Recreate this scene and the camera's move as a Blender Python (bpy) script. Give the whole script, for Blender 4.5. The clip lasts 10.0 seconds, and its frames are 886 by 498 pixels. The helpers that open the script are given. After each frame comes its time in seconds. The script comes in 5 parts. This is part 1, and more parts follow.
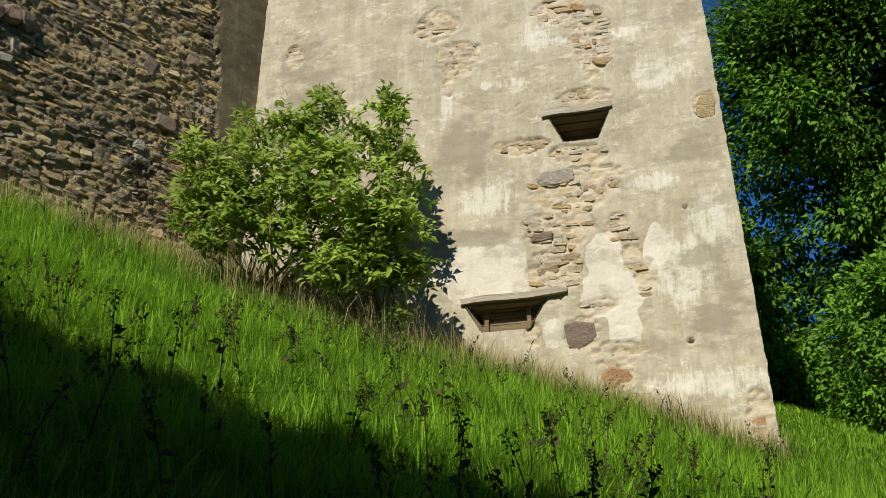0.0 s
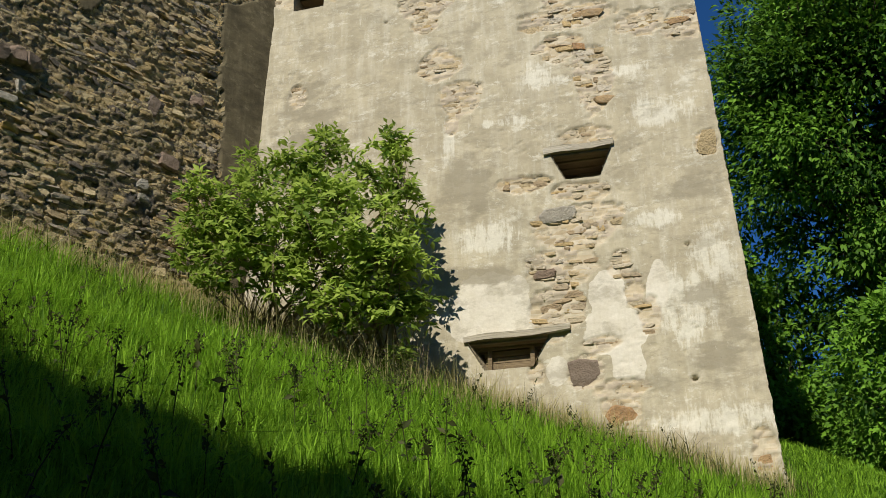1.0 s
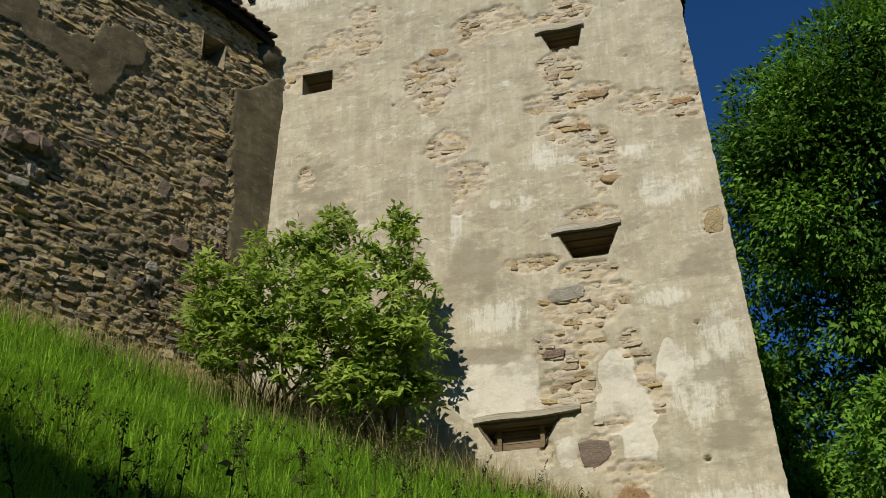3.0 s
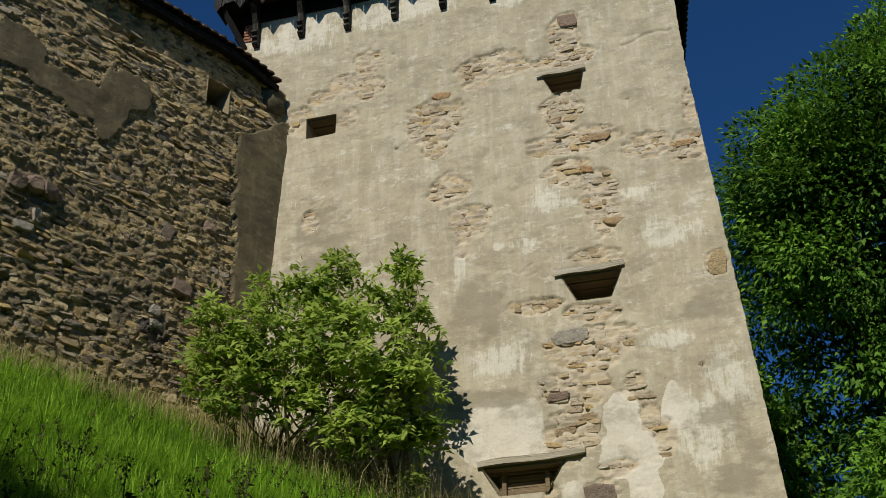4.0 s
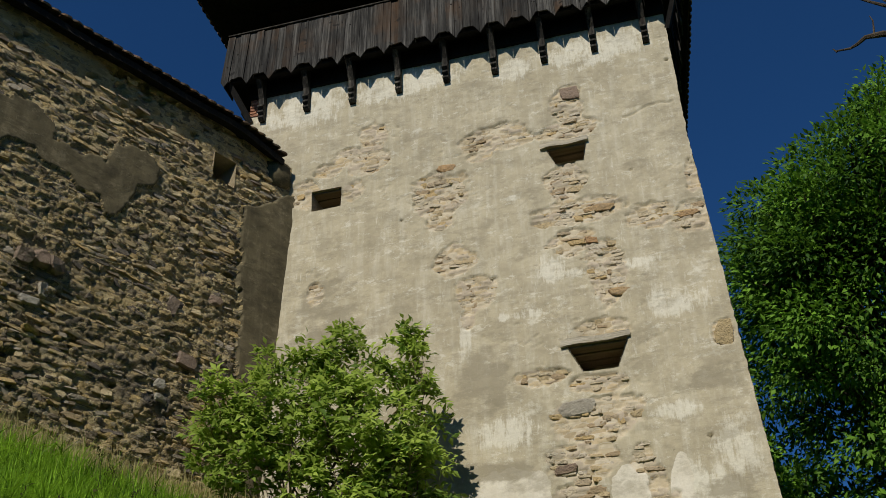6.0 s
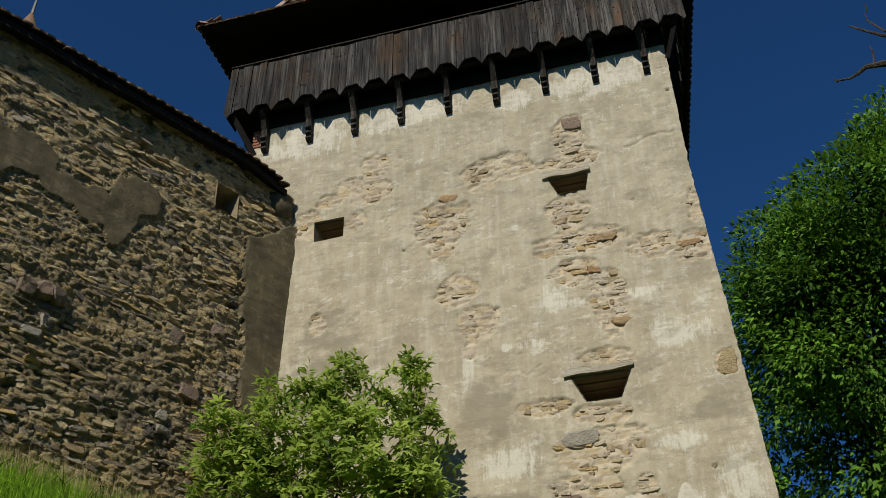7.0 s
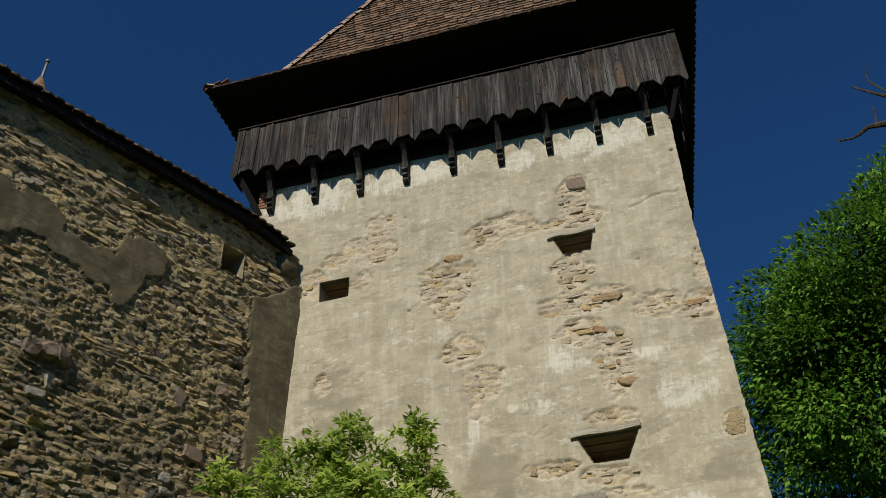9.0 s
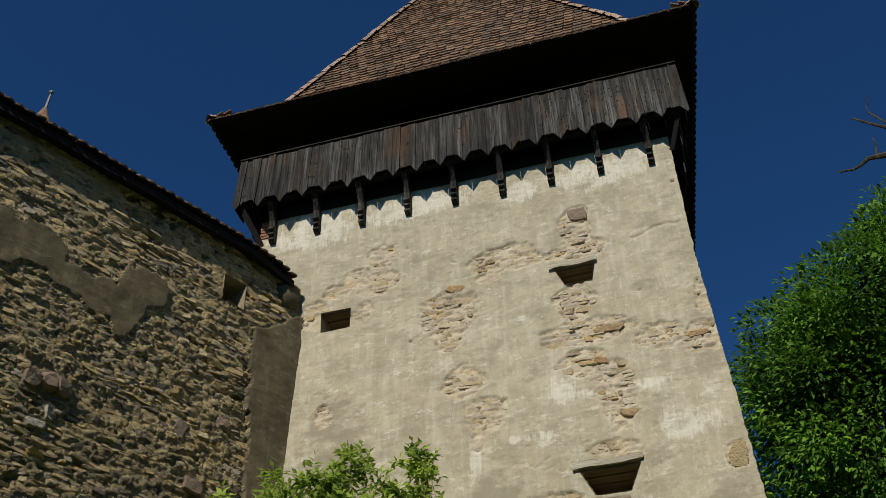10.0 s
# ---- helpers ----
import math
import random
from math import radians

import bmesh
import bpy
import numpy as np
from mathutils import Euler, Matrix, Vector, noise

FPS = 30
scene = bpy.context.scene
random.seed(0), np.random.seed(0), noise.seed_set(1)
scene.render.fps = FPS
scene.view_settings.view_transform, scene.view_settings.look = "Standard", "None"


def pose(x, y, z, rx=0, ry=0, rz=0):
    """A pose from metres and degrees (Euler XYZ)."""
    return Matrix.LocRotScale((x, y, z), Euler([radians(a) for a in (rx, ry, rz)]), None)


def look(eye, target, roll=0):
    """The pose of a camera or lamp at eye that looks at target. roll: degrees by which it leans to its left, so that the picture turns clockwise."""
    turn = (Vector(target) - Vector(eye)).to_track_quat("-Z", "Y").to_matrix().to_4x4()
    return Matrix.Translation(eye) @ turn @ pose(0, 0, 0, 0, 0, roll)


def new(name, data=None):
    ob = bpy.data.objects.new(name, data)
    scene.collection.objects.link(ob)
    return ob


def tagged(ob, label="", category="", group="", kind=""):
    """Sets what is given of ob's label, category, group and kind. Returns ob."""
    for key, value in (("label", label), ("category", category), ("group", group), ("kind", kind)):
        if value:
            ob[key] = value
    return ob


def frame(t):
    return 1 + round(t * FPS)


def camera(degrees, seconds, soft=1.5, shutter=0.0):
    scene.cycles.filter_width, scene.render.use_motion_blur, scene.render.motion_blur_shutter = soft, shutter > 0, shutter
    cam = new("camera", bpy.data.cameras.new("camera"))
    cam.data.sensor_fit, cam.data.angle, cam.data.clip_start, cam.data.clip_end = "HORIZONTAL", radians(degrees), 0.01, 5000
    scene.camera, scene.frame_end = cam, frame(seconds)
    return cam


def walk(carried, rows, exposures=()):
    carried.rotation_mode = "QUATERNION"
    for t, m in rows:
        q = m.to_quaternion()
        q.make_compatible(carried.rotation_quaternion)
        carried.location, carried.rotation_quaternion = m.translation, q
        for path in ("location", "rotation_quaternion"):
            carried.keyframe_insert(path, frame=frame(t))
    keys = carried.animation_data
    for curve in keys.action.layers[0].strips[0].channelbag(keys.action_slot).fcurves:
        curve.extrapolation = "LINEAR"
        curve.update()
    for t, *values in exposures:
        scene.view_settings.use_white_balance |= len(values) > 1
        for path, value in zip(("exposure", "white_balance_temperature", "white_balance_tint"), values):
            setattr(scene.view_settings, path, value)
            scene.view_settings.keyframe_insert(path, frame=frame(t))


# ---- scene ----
cam = camera(44.77, 10.0, soft=0.6)
EYE = 1.75
ROWS = [
    (0.0, 112.003, 0.927, 0.375), (0.5, 112.924, 1.038, 0.488), (1.0, 114.02, 1.066, 0.594),
    (1.5, 115.18, 1.121, 0.716), (2.0, 116.249, 1.192, 0.866), (2.5, 117.226, 1.236, 1.03),
    (4.0, 120.563, 1.319, 1.412), (4.5, 121.645, 1.378, 1.551), (5.0, 122.633, 1.397, 1.623),
    (5.5, 123.532, 1.474, 1.743), (7.0, 125.98, 1.564, 2.054), (7.5, 126.773, 1.562, 2.143),
    (8.0, 127.558, 1.516, 2.2), (8.5, 128.365, 1.512, 2.287), (9.0, 129.179, 1.484, 2.344),
    (9.5, 129.998, 1.443, 2.372), (10.0, 130.812, 1.4, 2.387),
]
walk(cam, [(t, pose(0, 0, EYE, rx, ry, rz)) for t, rx, ry, rz in ROWS], [(0.0, 0.04), (1.5, -0.10), (2.5, -0.20), (5.0, -0.42), (10.0, -0.38)])

# ---- light ----
SUN_EL, SUN_BACK = 40.0, 19.5  # height above the horizon; degrees to the left of straight behind
sun_from = Vector((-math.sin(radians(SUN_BACK)) * math.cos(radians(SUN_EL)),
                   -math.cos(radians(SUN_BACK)) * math.cos(radians(SUN_EL)), math.sin(radians(SUN_EL))))
world = bpy.data.worlds.new("sky")
scene.world = world
world.use_nodes = True
wn = world.node_tree
sky = wn.nodes.new("ShaderNodeTexSky")
sky.sky_type, sky.sun_disc = "NISHITA", False
sky.sun_elevation = radians(SUN_EL)
sky.sun_rotation = radians(180 + SUN_BACK)
sky.altitude, sky.air_density, sky.dust_density, sky.ozone_density = 400, 1.0, 0.3, 5.0
wn.nodes["Background"].inputs["Strength"].default_value = 0.05
deep = wn.nodes.new("ShaderNodeMix")  # the clear deep blue of a dry summer sky
deep.data_type, deep.blend_type = "RGBA", "MULTIPLY"
deep.inputs[0].default_value, deep.inputs[7].default_value = 1.0, (0.44, 1.0, 1.5, 1)
wn.links.new(sky.outputs[0], deep.inputs[6])
wn.links.new(deep.outputs[2], wn.nodes["Background"].inputs["Color"])
sun = new("sun", bpy.data.lights.new("sun", "SUN"))
sun.data.energy, sun.data.angle, sun.data.color = 5.4, radians(0.53), (1.0, 0.93, 0.80)
sun.matrix_world = look(sun_from * 60, (0, 0, 0))


# ---- materials ----
def mat(name, rough=0.9, spec=0.25):
    m = bpy.data.materials.new(name)
    m.use_nodes = True
    b = m.node_tree.nodes["Principled BSDF"]
    b.inputs["Roughness"].default_value = rough
    b.inputs["Specular IOR Level"].default_value = spec
    return m, m.node_tree, b


def node(nt, kind, **inputs):
    n = nt.nodes.new(kind)
    for k, v in inputs.items():
        n.inputs[k.replace("_", " ")].default_value = v
    return n


def coords(nt, scale=(1, 1, 1), world_space=False):
    if world_space:
        src = nt.nodes.new("ShaderNodeNewGeometry").outputs["Position"]
    else:
        src = nt.nodes.new("ShaderNodeTexCoord").outputs["Object"]
    mp = nt.nodes.new("ShaderNodeMapping")
    mp.inputs["Scale"].default_value = scale
    nt.links.new(src, mp.inputs["Vector"])
    return mp.outputs["Vector"]


def fractal(nt, vec, scale, detail=5.0, rough=0.6, lo=0.3, hi=0.7):
    n = node(nt, "ShaderNodeTexNoise", Scale=scale, Detail=detail, Roughness=rough)
    nt.links.new(vec, n.inputs["Vector"])
    r = nt.nodes.new("ShaderNodeMapRange")
    r.inputs["From Min"].default_value, r.inputs["From Max"].default_value = lo, hi
    nt.links.new(n.outputs["Fac"], r.inputs["Value"])
    return r.outputs["Result"]


def mix(nt, fac, a, b):
    m = nt.nodes.new("ShaderNodeMix")
    m.data_type = "RGBA"
    for sock, v in ((m.inputs[0], fac), (m.inputs[6], a), (m.inputs[7], b)):
        if isinstance(v, (int, float)):
            sock.default_value = v
        elif isinstance(v, tuple):
            sock.default_value = (*v, 1)
        else:
            nt.links.new(v, sock)
    return m.outputs[2]


def maths(nt, op, a, b=0.0):
    m = nt.nodes.new("ShaderNodeMath")
    m.operation = op
    for sock, v in zip(m.inputs, (a, b)):
        if isinstance(v, (int, float)):
            sock.default_value = v
        else:
            nt.links.new(v, sock)
    return m.outputs[0]


def attribute(nt, name):
    n = nt.nodes.new("ShaderNodeAttribute")
    n.attribute_name = name
    return n.outputs["Fac"]


def bump(nt, bsdf, height, strength=0.5, distance=0.02):
    b = nt.nodes.new("ShaderNodeBump")
    b.inputs["Strength"].default_value, b.inputs["Distance"].default_value = strength, distance
    nt.links.new(height, b.inputs["Height"])
    nt.links.new(b.outputs[0], bsdf.inputs["Normal"])


def set_color(nt, bsdf, col):
    nt.links.new(col, bsdf.inputs["Base Color"])


def palette(nt, value, colours):
    ramp = nt.nodes.new("ShaderNodeValToRGB")
    ramp.color_ramp.interpolation = "CONSTANT"
    els = ramp.color_ramp.elements
    while len(els) < len(colours):
        els.new(0.5)
    for i, (e, col) in enumerate(zip(els, colours)):
        e.position, e.color = i / len(colours), (*col, 1)
    nt.links.new(value, ramp.inputs[0])
    return ramp.outputs[0]


def rubble_material(name, colours, mortar):
    m, nt, b = mat(name, 0.95, 0.15)
    v = coords(nt)
    mid, fine = fractal(nt, v, 7.0, 7, 0.72, 0.33, 0.68), fractal(nt, v, 38.0, 4, 0.7, 0.3, 0.7)
    broad = fractal(nt, v, 0.7, 4, 0.6, 0.4, 0.62)
    c = palette(nt, attribute(nt, "cell"), colours)
    c = mix(nt, attribute(nt, "joint"), c, mortar)
    c = mix(nt, maths(nt, "MULTIPLY", mid, 0.32), c, (0.16, 0.125, 0.085))
    c = mix(nt, maths(nt, "MULTIPLY", fine, 0.3), c, (0.52, 0.45, 0.33))
    c = mix(nt, maths(nt, "MULTIPLY", broad, 0.35), c, (0.46, 0.36, 0.17))
    darkened = maths(nt, "ADD", fractal(nt, v, 1.1, 5, 0.65, 0.55, 0.68), maths(nt, "MULTIPLY", attribute(nt, "dark_zone"), mid))
    c = mix(nt, maths(nt, "MULTIPLY", darkened, 0.58), c, (0.11, 0.105, 0.10))
    set_color(nt, b, c)
    bump(nt, b, maths(nt, "ADD", mid, maths(nt, "MULTIPLY", fine, 0.5)), 1.0, 0.05)
    return m


TOWER_STONES = [(0.54, 0.45, 0.31), (0.58, 0.51, 0.38), (0.42, 0.33, 0.20), (0.60, 0.53, 0.41), (0.52, 0.41, 0.25), (0.56, 0.49, 0.37), (0.46, 0.39, 0.30), (0.44, 0.37, 0.29)]


def plaster_material(name, base, light, dark, white, use_attr=True):
    m, nt, b = mat(name, 0.93, 0.15)
    v = coords(nt)
    broad = fractal(nt, v, 0.55, 6, 0.62, 0.35, 0.68)
    mid = fractal(nt, v, 3.2, 6, 0.65, 0.38, 0.68)
    fine = fractal(nt, v, 26.0, 4, 0.7, 0.3, 0.75)
    streaks = fractal(nt, coords(nt, (5.0, 5.0, 0.7)), 1.3, 5, 0.65, 0.48, 0.74)
    c = mix(nt, broad, base, light)
    c = mix(nt, maths(nt, "MULTIPLY", mid, 0.55), c, dark)
    c = mix(nt, maths(nt, "MULTIPLY", streaks, 0.35), c, white)
    specks = fractal(nt, v, 1.7, 9, 0.78, 0.58, 0.66)
    c = mix(nt, maths(nt, "MULTIPLY", specks, 0.5), c, white)
    smear = fractal(nt, coords(nt, (1.1, 1.1, 3.6)), 1.5, 9, 0.76, 0.53, 0.60)
    c = mix(nt, maths(nt, "MULTIPLY", smear, 0.45), c, dark)
    wiped = fractal(nt, coords(nt, (1.5, 1.5, 3.0)), 2.3, 9, 0.78, 0.56, 0.62)
    c = mix(nt, maths(nt, "MULTIPLY", wiped, 0.5), c, white)
    if use_attr:
        worn = fractal(nt, coords(nt, (0.8, 1.0, 1.7)), 2.6, 10, 0.74, 0.3, 0.7)
        # lime wash survives where the mask beats the wear
        brush = fractal(nt, coords(nt, (7.0, 7.0, 1.3)), 1.6, 9, 0.78, 0.34, 0.66)
        w = maths(nt, "ADD", attribute(nt, "limewash"), maths(nt, "ADD", maths(nt, "MULTIPLY", maths(nt, "SUBTRACT", worn, 0.5), 0.8), maths(nt, "MULTIPLY", maths(nt, "SUBTRACT", brush, 0.55), 1.5)))
        wr = nt.nodes.new("ShaderNodeMapRange")
        wr.inputs["From Min"].default_value, wr.inputs["From Max"].default_value = 0.35, 0.95
        nt.links.new(w, wr.inputs["Value"])
        c = mix(nt, maths(nt, "MULTIPLY", wr.outputs[0], 0.68), c, white)
        coat = maths(nt, "ADD", attribute(nt, "coat"), maths(nt, "MULTIPLY", maths(nt, "SUBTRACT", worn, 0.5), 0.25))
        cr = nt.nodes.new("ShaderNodeMapRange")
        cr.inputs["From Min"].default_value, cr.inputs["From Max"].default_value = 0.42, 0.52
        nt.links.new(coat, cr.inputs["Value"])
        c = mix(nt, maths(nt, "MULTIPLY", cr.outputs[0], 0.88), c, mix(nt, maths(nt, "MULTIPLY", maths(nt, "ADD", streaks, mid), 0.5), (0.68, 0.645, 0.56), (0.54, 0.495, 0.39)))
        # grey weathering
        g = maths(nt, "ADD", attribute(nt, "weathered"), maths(nt, "MULTIPLY", maths(nt, "SUBTRACT", worn, 0.5), 1.1))
        gr = nt.nodes.new("ShaderNodeMapRange")
        gr.inputs["From Min"].default_value, gr.inputs["From Max"].default_value = 0.3, 0.75
        nt.links.new(g, gr.inputs["Value"])
        c = mix(nt, maths(nt, "MULTIPLY", gr.outputs[0], 0.75), c, dark)
        c = mix(nt, maths(nt, "MULTIPLY", attribute(nt, "bare"), 0.85), c,
                mix(nt, maths(nt, "MULTIPLY", mid, 0.4), mix(nt, attribute(nt, "joint"), palette(nt, attribute(nt, "cell"), TOWER_STONES), (0.52, 0.46, 0.355)), (0.30, 0.25, 0.18)))
    scratch = fractal(nt, coords(nt, (3.0, 3.0, 1.0)), 6.0, 8, 0.82, 0.60, 0.68)
    c = mix(nt, maths(nt, "MULTIPLY", scratch, 0.45), c, white)
    stain = fractal(nt, coords(nt, (1.0, 1.0, 1.6)), 1.25, 9, 0.74, 0.52, 0.62)
    c = mix(nt, maths(nt, "MULTIPLY", stain, 0.5), c, dark)
    pits = fractal(nt, v, 9.0, 8, 0.8, 0.63, 0.70)
    c = mix(nt, maths(nt, "MULTIPLY", pits, 0.55), c, tuple(k * 0.6 for k in dark))
    c = mix(nt, maths(nt, "MULTIPLY", fine, 0.20), c, dark)
    set_color(nt, b, c)
    h = maths(nt, "SUBTRACT", maths(nt, "ADD", maths(nt, "MULTIPLY", mid, 1.0), maths(nt, "MULTIPLY", fine, 0.45)), maths(nt, "MULTIPLY", pits, 1.2))
    bump(nt, b, h, 0.32, 0.016)
    return m


def stone_material(name, colours, spread=1.0):
    m, nt, b = mat(name, 0.92, 0.2)
    v = coords(nt, world_space=True)
    info = nt.nodes.new("ShaderNodeObjectInfo").outputs["Random"]
    island = nt.nodes.new("ShaderNodeNewGeometry").outputs["Random Per Island"]
    pick = maths(nt, "FRACT", maths(nt, "ADD", maths(nt, "MULTIPLY", info, 7.31), island))
    ramp = nt.nodes.new("ShaderNodeValToRGB")
    ramp.color_ramp.interpolation = "CONSTANT"
    els = ramp.color_ramp.elements
    while len(els) < len(colours):
        els.new(0.5)
    for i, (e, col) in enumerate(zip(els, colours)):
        e.position, e.color = i / len(colours), (*col, 1)
    nt.links.new(pick, ramp.inputs[0])
    mid = fractal(nt, v, 9.0, 6, 0.7, 0.32, 0.7)
    fine = fractal(nt, v, 45.0, 4, 0.7, 0.3, 0.7)
    c = mix(nt, maths(nt, "MULTIPLY", mid, 0.5 * spread), ramp.outputs[0], (0.16, 0.13, 0.10))
    c = mix(nt, maths(nt, "MULTIPLY", fine, 0.25 * spread), c, (0.50, 0.45, 0.36))
    set_color(nt, b, c)
    bump(nt, b, maths(nt, "ADD", mid, maths(nt, "MULTIPLY", fine, 0.4)), 0.9, 0.03)
    return m


def wood_material(name, dark, light, accent, grain=(30, 30, 0.9)):
    m, nt, b = mat(name, 0.85, 0.25)
    info = nt.nodes.new("ShaderNodeObjectInfo").outputs["Random"]
    shift = nt.nodes.new("ShaderNodeVectorMath")
    shift.operation = "ADD"
    nt.links.new(coords(nt, grain), shift.inputs[0])
    comb = nt.nodes.new("ShaderNodeCombineXYZ")
    nt.links.new(maths(nt, "MULTIPLY", info, 37.0), comb.inputs[0])
    nt.links.new(maths(nt, "MULTIPLY", info, 19.0), comb.inputs[2])
    nt.links.new(comb.outputs[0], shift.inputs[1])
    v = shift.outputs[0]
    g = fractal(nt, v, 1.1, 7, 0.75, 0.36, 0.66)
    streak = fractal(nt, v, 0.32, 4, 0.6, 0.5, 0.68)
    patchy = fractal(nt, coords(nt, world_space=True), 0.45, 3, 0.5, 0.36, 0.62)
    knots = fractal(nt, coords(nt, world_space=True), 7.0, 2, 0.4, 0.68, 0.72)
    blot = fractal(nt, coords(nt, world_space=True), 1.4, 4, 0.6, 0.46, 0.66)
    c = mix(nt, g, dark, light)
    c = mix(nt, maths(nt, "MULTIPLY", streak, 0.6), c, tuple(min(1, k * 2.1) for k in light))
    fibre = fractal(nt, coords(nt, tuple(0.55 * k for k in grain)), 1.0, 6, 0.72, 0.46, 0.57)
    c = mix(nt, maths(nt, "MULTIPLY", fibre, 0.8), c, dark)
    tone = maths(nt, "FRACT", maths(nt, "MULTIPLY", info, 5.7))
    c = mix(nt, maths(nt, "MULTIPLY", tone, 0.66), c, dark)
    c = mix(nt, maths(nt, "MULTIPLY", maths(nt, "MULTIPLY", blot, info), 0.5), c, accent)
    c = mix(nt, maths(nt, "MULTIPLY", patchy, 0.5), c, dark)
    c = mix(nt, maths(nt, "MULTIPLY", knots, 0.8), c, dark)
    set_color(nt, b, c)
    bump(nt, b, maths(nt, "SUBTRACT", g, fibre), 0.6, 0.008)
    return m


def leaf_material(name, dark, light, through_light=0.35):
    m, nt, b = mat(name, 0.6, 0.16)
    tone = attribute(nt, "tone")
    c = mix(nt, tone, dark, light)
    set_color(nt, b, c)
    tr = nt.nodes.new("ShaderNodeBsdfTranslucent")
    bright = mix(nt, 0.5, c, tuple(min(1, k * 1.6) for k in light))
    nt.links.new(bright, tr.inputs["Color"])
    sh = nt.nodes.new("ShaderNodeMixShader")
    sh.inputs[0].default_value = through_light
    out = nt.nodes["Material Output"]
    nt.links.new(b.outputs[0], sh.inputs[1])
    nt.links.new(tr.outputs[0], sh.inputs[2])
    nt.links.new(sh.outputs[0], out.inputs["Surface"])
    return m


M_PLASTER = plaster_material("weathered_plaster", (0.415, 0.368, 0.262), (0.50, 0.45, 0.328), (0.26, 0.232, 0.168), (0.70, 0.68, 0.59))
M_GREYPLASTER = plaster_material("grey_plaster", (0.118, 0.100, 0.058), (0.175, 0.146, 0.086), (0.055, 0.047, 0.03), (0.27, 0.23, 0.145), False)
M_STONE = stone_material("rubble_stone", [(0.54, 0.40, 0.19), (0.40, 0.30, 0.16), (0.60, 0.46, 0.23), (0.22, 0.17, 0.11), (0.56, 0.40, 0.16), (0.36, 0.31, 0.24), (0.64, 0.52, 0.30), (0.13, 0.11, 0.09), (0.48, 0.37, 0.20)], 0.75)
M_STONE_PALE = stone_material("tower_rubble_stone", [(0.57, 0.48, 0.33), (0.52, 0.41, 0.24), (0.62, 0.54, 0.40), (0.46, 0.37, 0.25), (0.56, 0.41, 0.20), (0.64, 0.57, 0.45), (0.40, 0.30, 0.18), (0.58, 0.50, 0.36)], 0.5)
M_ORANGE = stone_material("iron_stained_stone", [(0.44, 0.24, 0.09), (0.48, 0.29, 0.12), (0.50, 0.33, 0.15)], 1.1)
M_DARKSTONE = stone_material("dark_stone", [(0.27, 0.19, 0.14), (0.23, 0.17, 0.13)], 0.8)
M_BUFF = stone_material("buff_stone", [(0.46, 0.36, 0.20), (0.48, 0.38, 0.22)], 0.25)
M_GREYSTONE = stone_material("pale_grey_stone", [(0.40, 0.38, 0.32), (0.44, 0.41, 0.34)], 0.9)
M_MORTAR = stone_material("lime_mortar", [(0.360, 0.291, 0.174), (0.360, 0.291, 0.174)], 1.0)
M_RUBBLE = rubble_material("rubble_masonry", [(0.605, 0.477, 0.229), (0.403, 0.318, 0.167), (0.672, 0.530, 0.264), (0.190, 0.159, 0.106), (0.605, 0.445, 0.185), (0.381, 0.339, 0.238), (0.694, 0.572, 0.317), (0.112, 0.095, 0.070), (0.515, 0.382, 0.167)], (0.739, 0.572, 0.282))
M_BOARD = wood_material("weathered_board", (0.005, 0.0048, 0.0046), (0.165, 0.158, 0.146), (0.15, 0.075, 0.028))
M_BRACKET = wood_material("weathered_bracket", (0.004, 0.0036, 0.003), (0.13, 0.12, 0.10), (0.05, 0.03, 0.015))
# Near-black, so the shade under eaves and gallery is put into the colour.
M_BEAM = wood_material("shade_dark_timber", (0.004, 0.0035, 0.003), (0.016, 0.014, 0.012), (0.012, 0.008, 0.005))
M_LINTEL = wood_material("grey_lintel", (0.40, 0.36, 0.28), (0.62, 0.57, 0.46), (0.36, 0.28, 0.18), (0.9, 30, 30))
M_SHUTTER = wood_material("brown_shutter_plank", (0.16, 0.12, 0.07), (0.36, 0.28, 0.18), (0.14, 0.08, 0.035), (0.9, 30, 30))
M_TILE = stone_material("clay_roof_tile", [(0.19, 0.098, 0.055), (0.135, 0.075, 0.046), (0.235, 0.13, 0.072), (0.10, 0.063, 0.044), (0.165, 0.102, 0.065), (0.27, 0.155, 0.09)], 0.6)
M_HIP = stone_material("pale_hip_tile", [(0.46, 0.31, 0.24), (0.38, 0.26, 0.20), (0.52, 0.38, 0.30)], 0.4)
M_BRICK = stone_material("red_brick", [(0.40, 0.17, 0.09), (0.33, 0.14, 0.08)], 0.6)
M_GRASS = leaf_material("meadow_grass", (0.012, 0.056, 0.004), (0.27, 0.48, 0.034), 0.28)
M_DRY = leaf_material("dry_grass", (0.20, 0.19, 0.07), (0.48, 0.42, 0.20), 0.3)
M_SEED = leaf_material("seed_head", (0.018, 0.030, 0.006), (0.085, 0.09, 0.025), 0.2)
M_BUSHLEAF = leaf_material("elder_leaf", (0.040, 0.10, 0.010), (0.37, 0.48, 0.09), 0.38)
M_TREELEAF = leaf_material("walnut_leaf", (0.011, 0.042, 0.004), (0.15, 0.31, 0.028), 0.22)
M_TWIG = stone_material("pale_twig_bark", [(0.22, 0.17, 0.10), (0.30, 0.24, 0.15), (0.15, 0.11, 0.07)], 0.5)


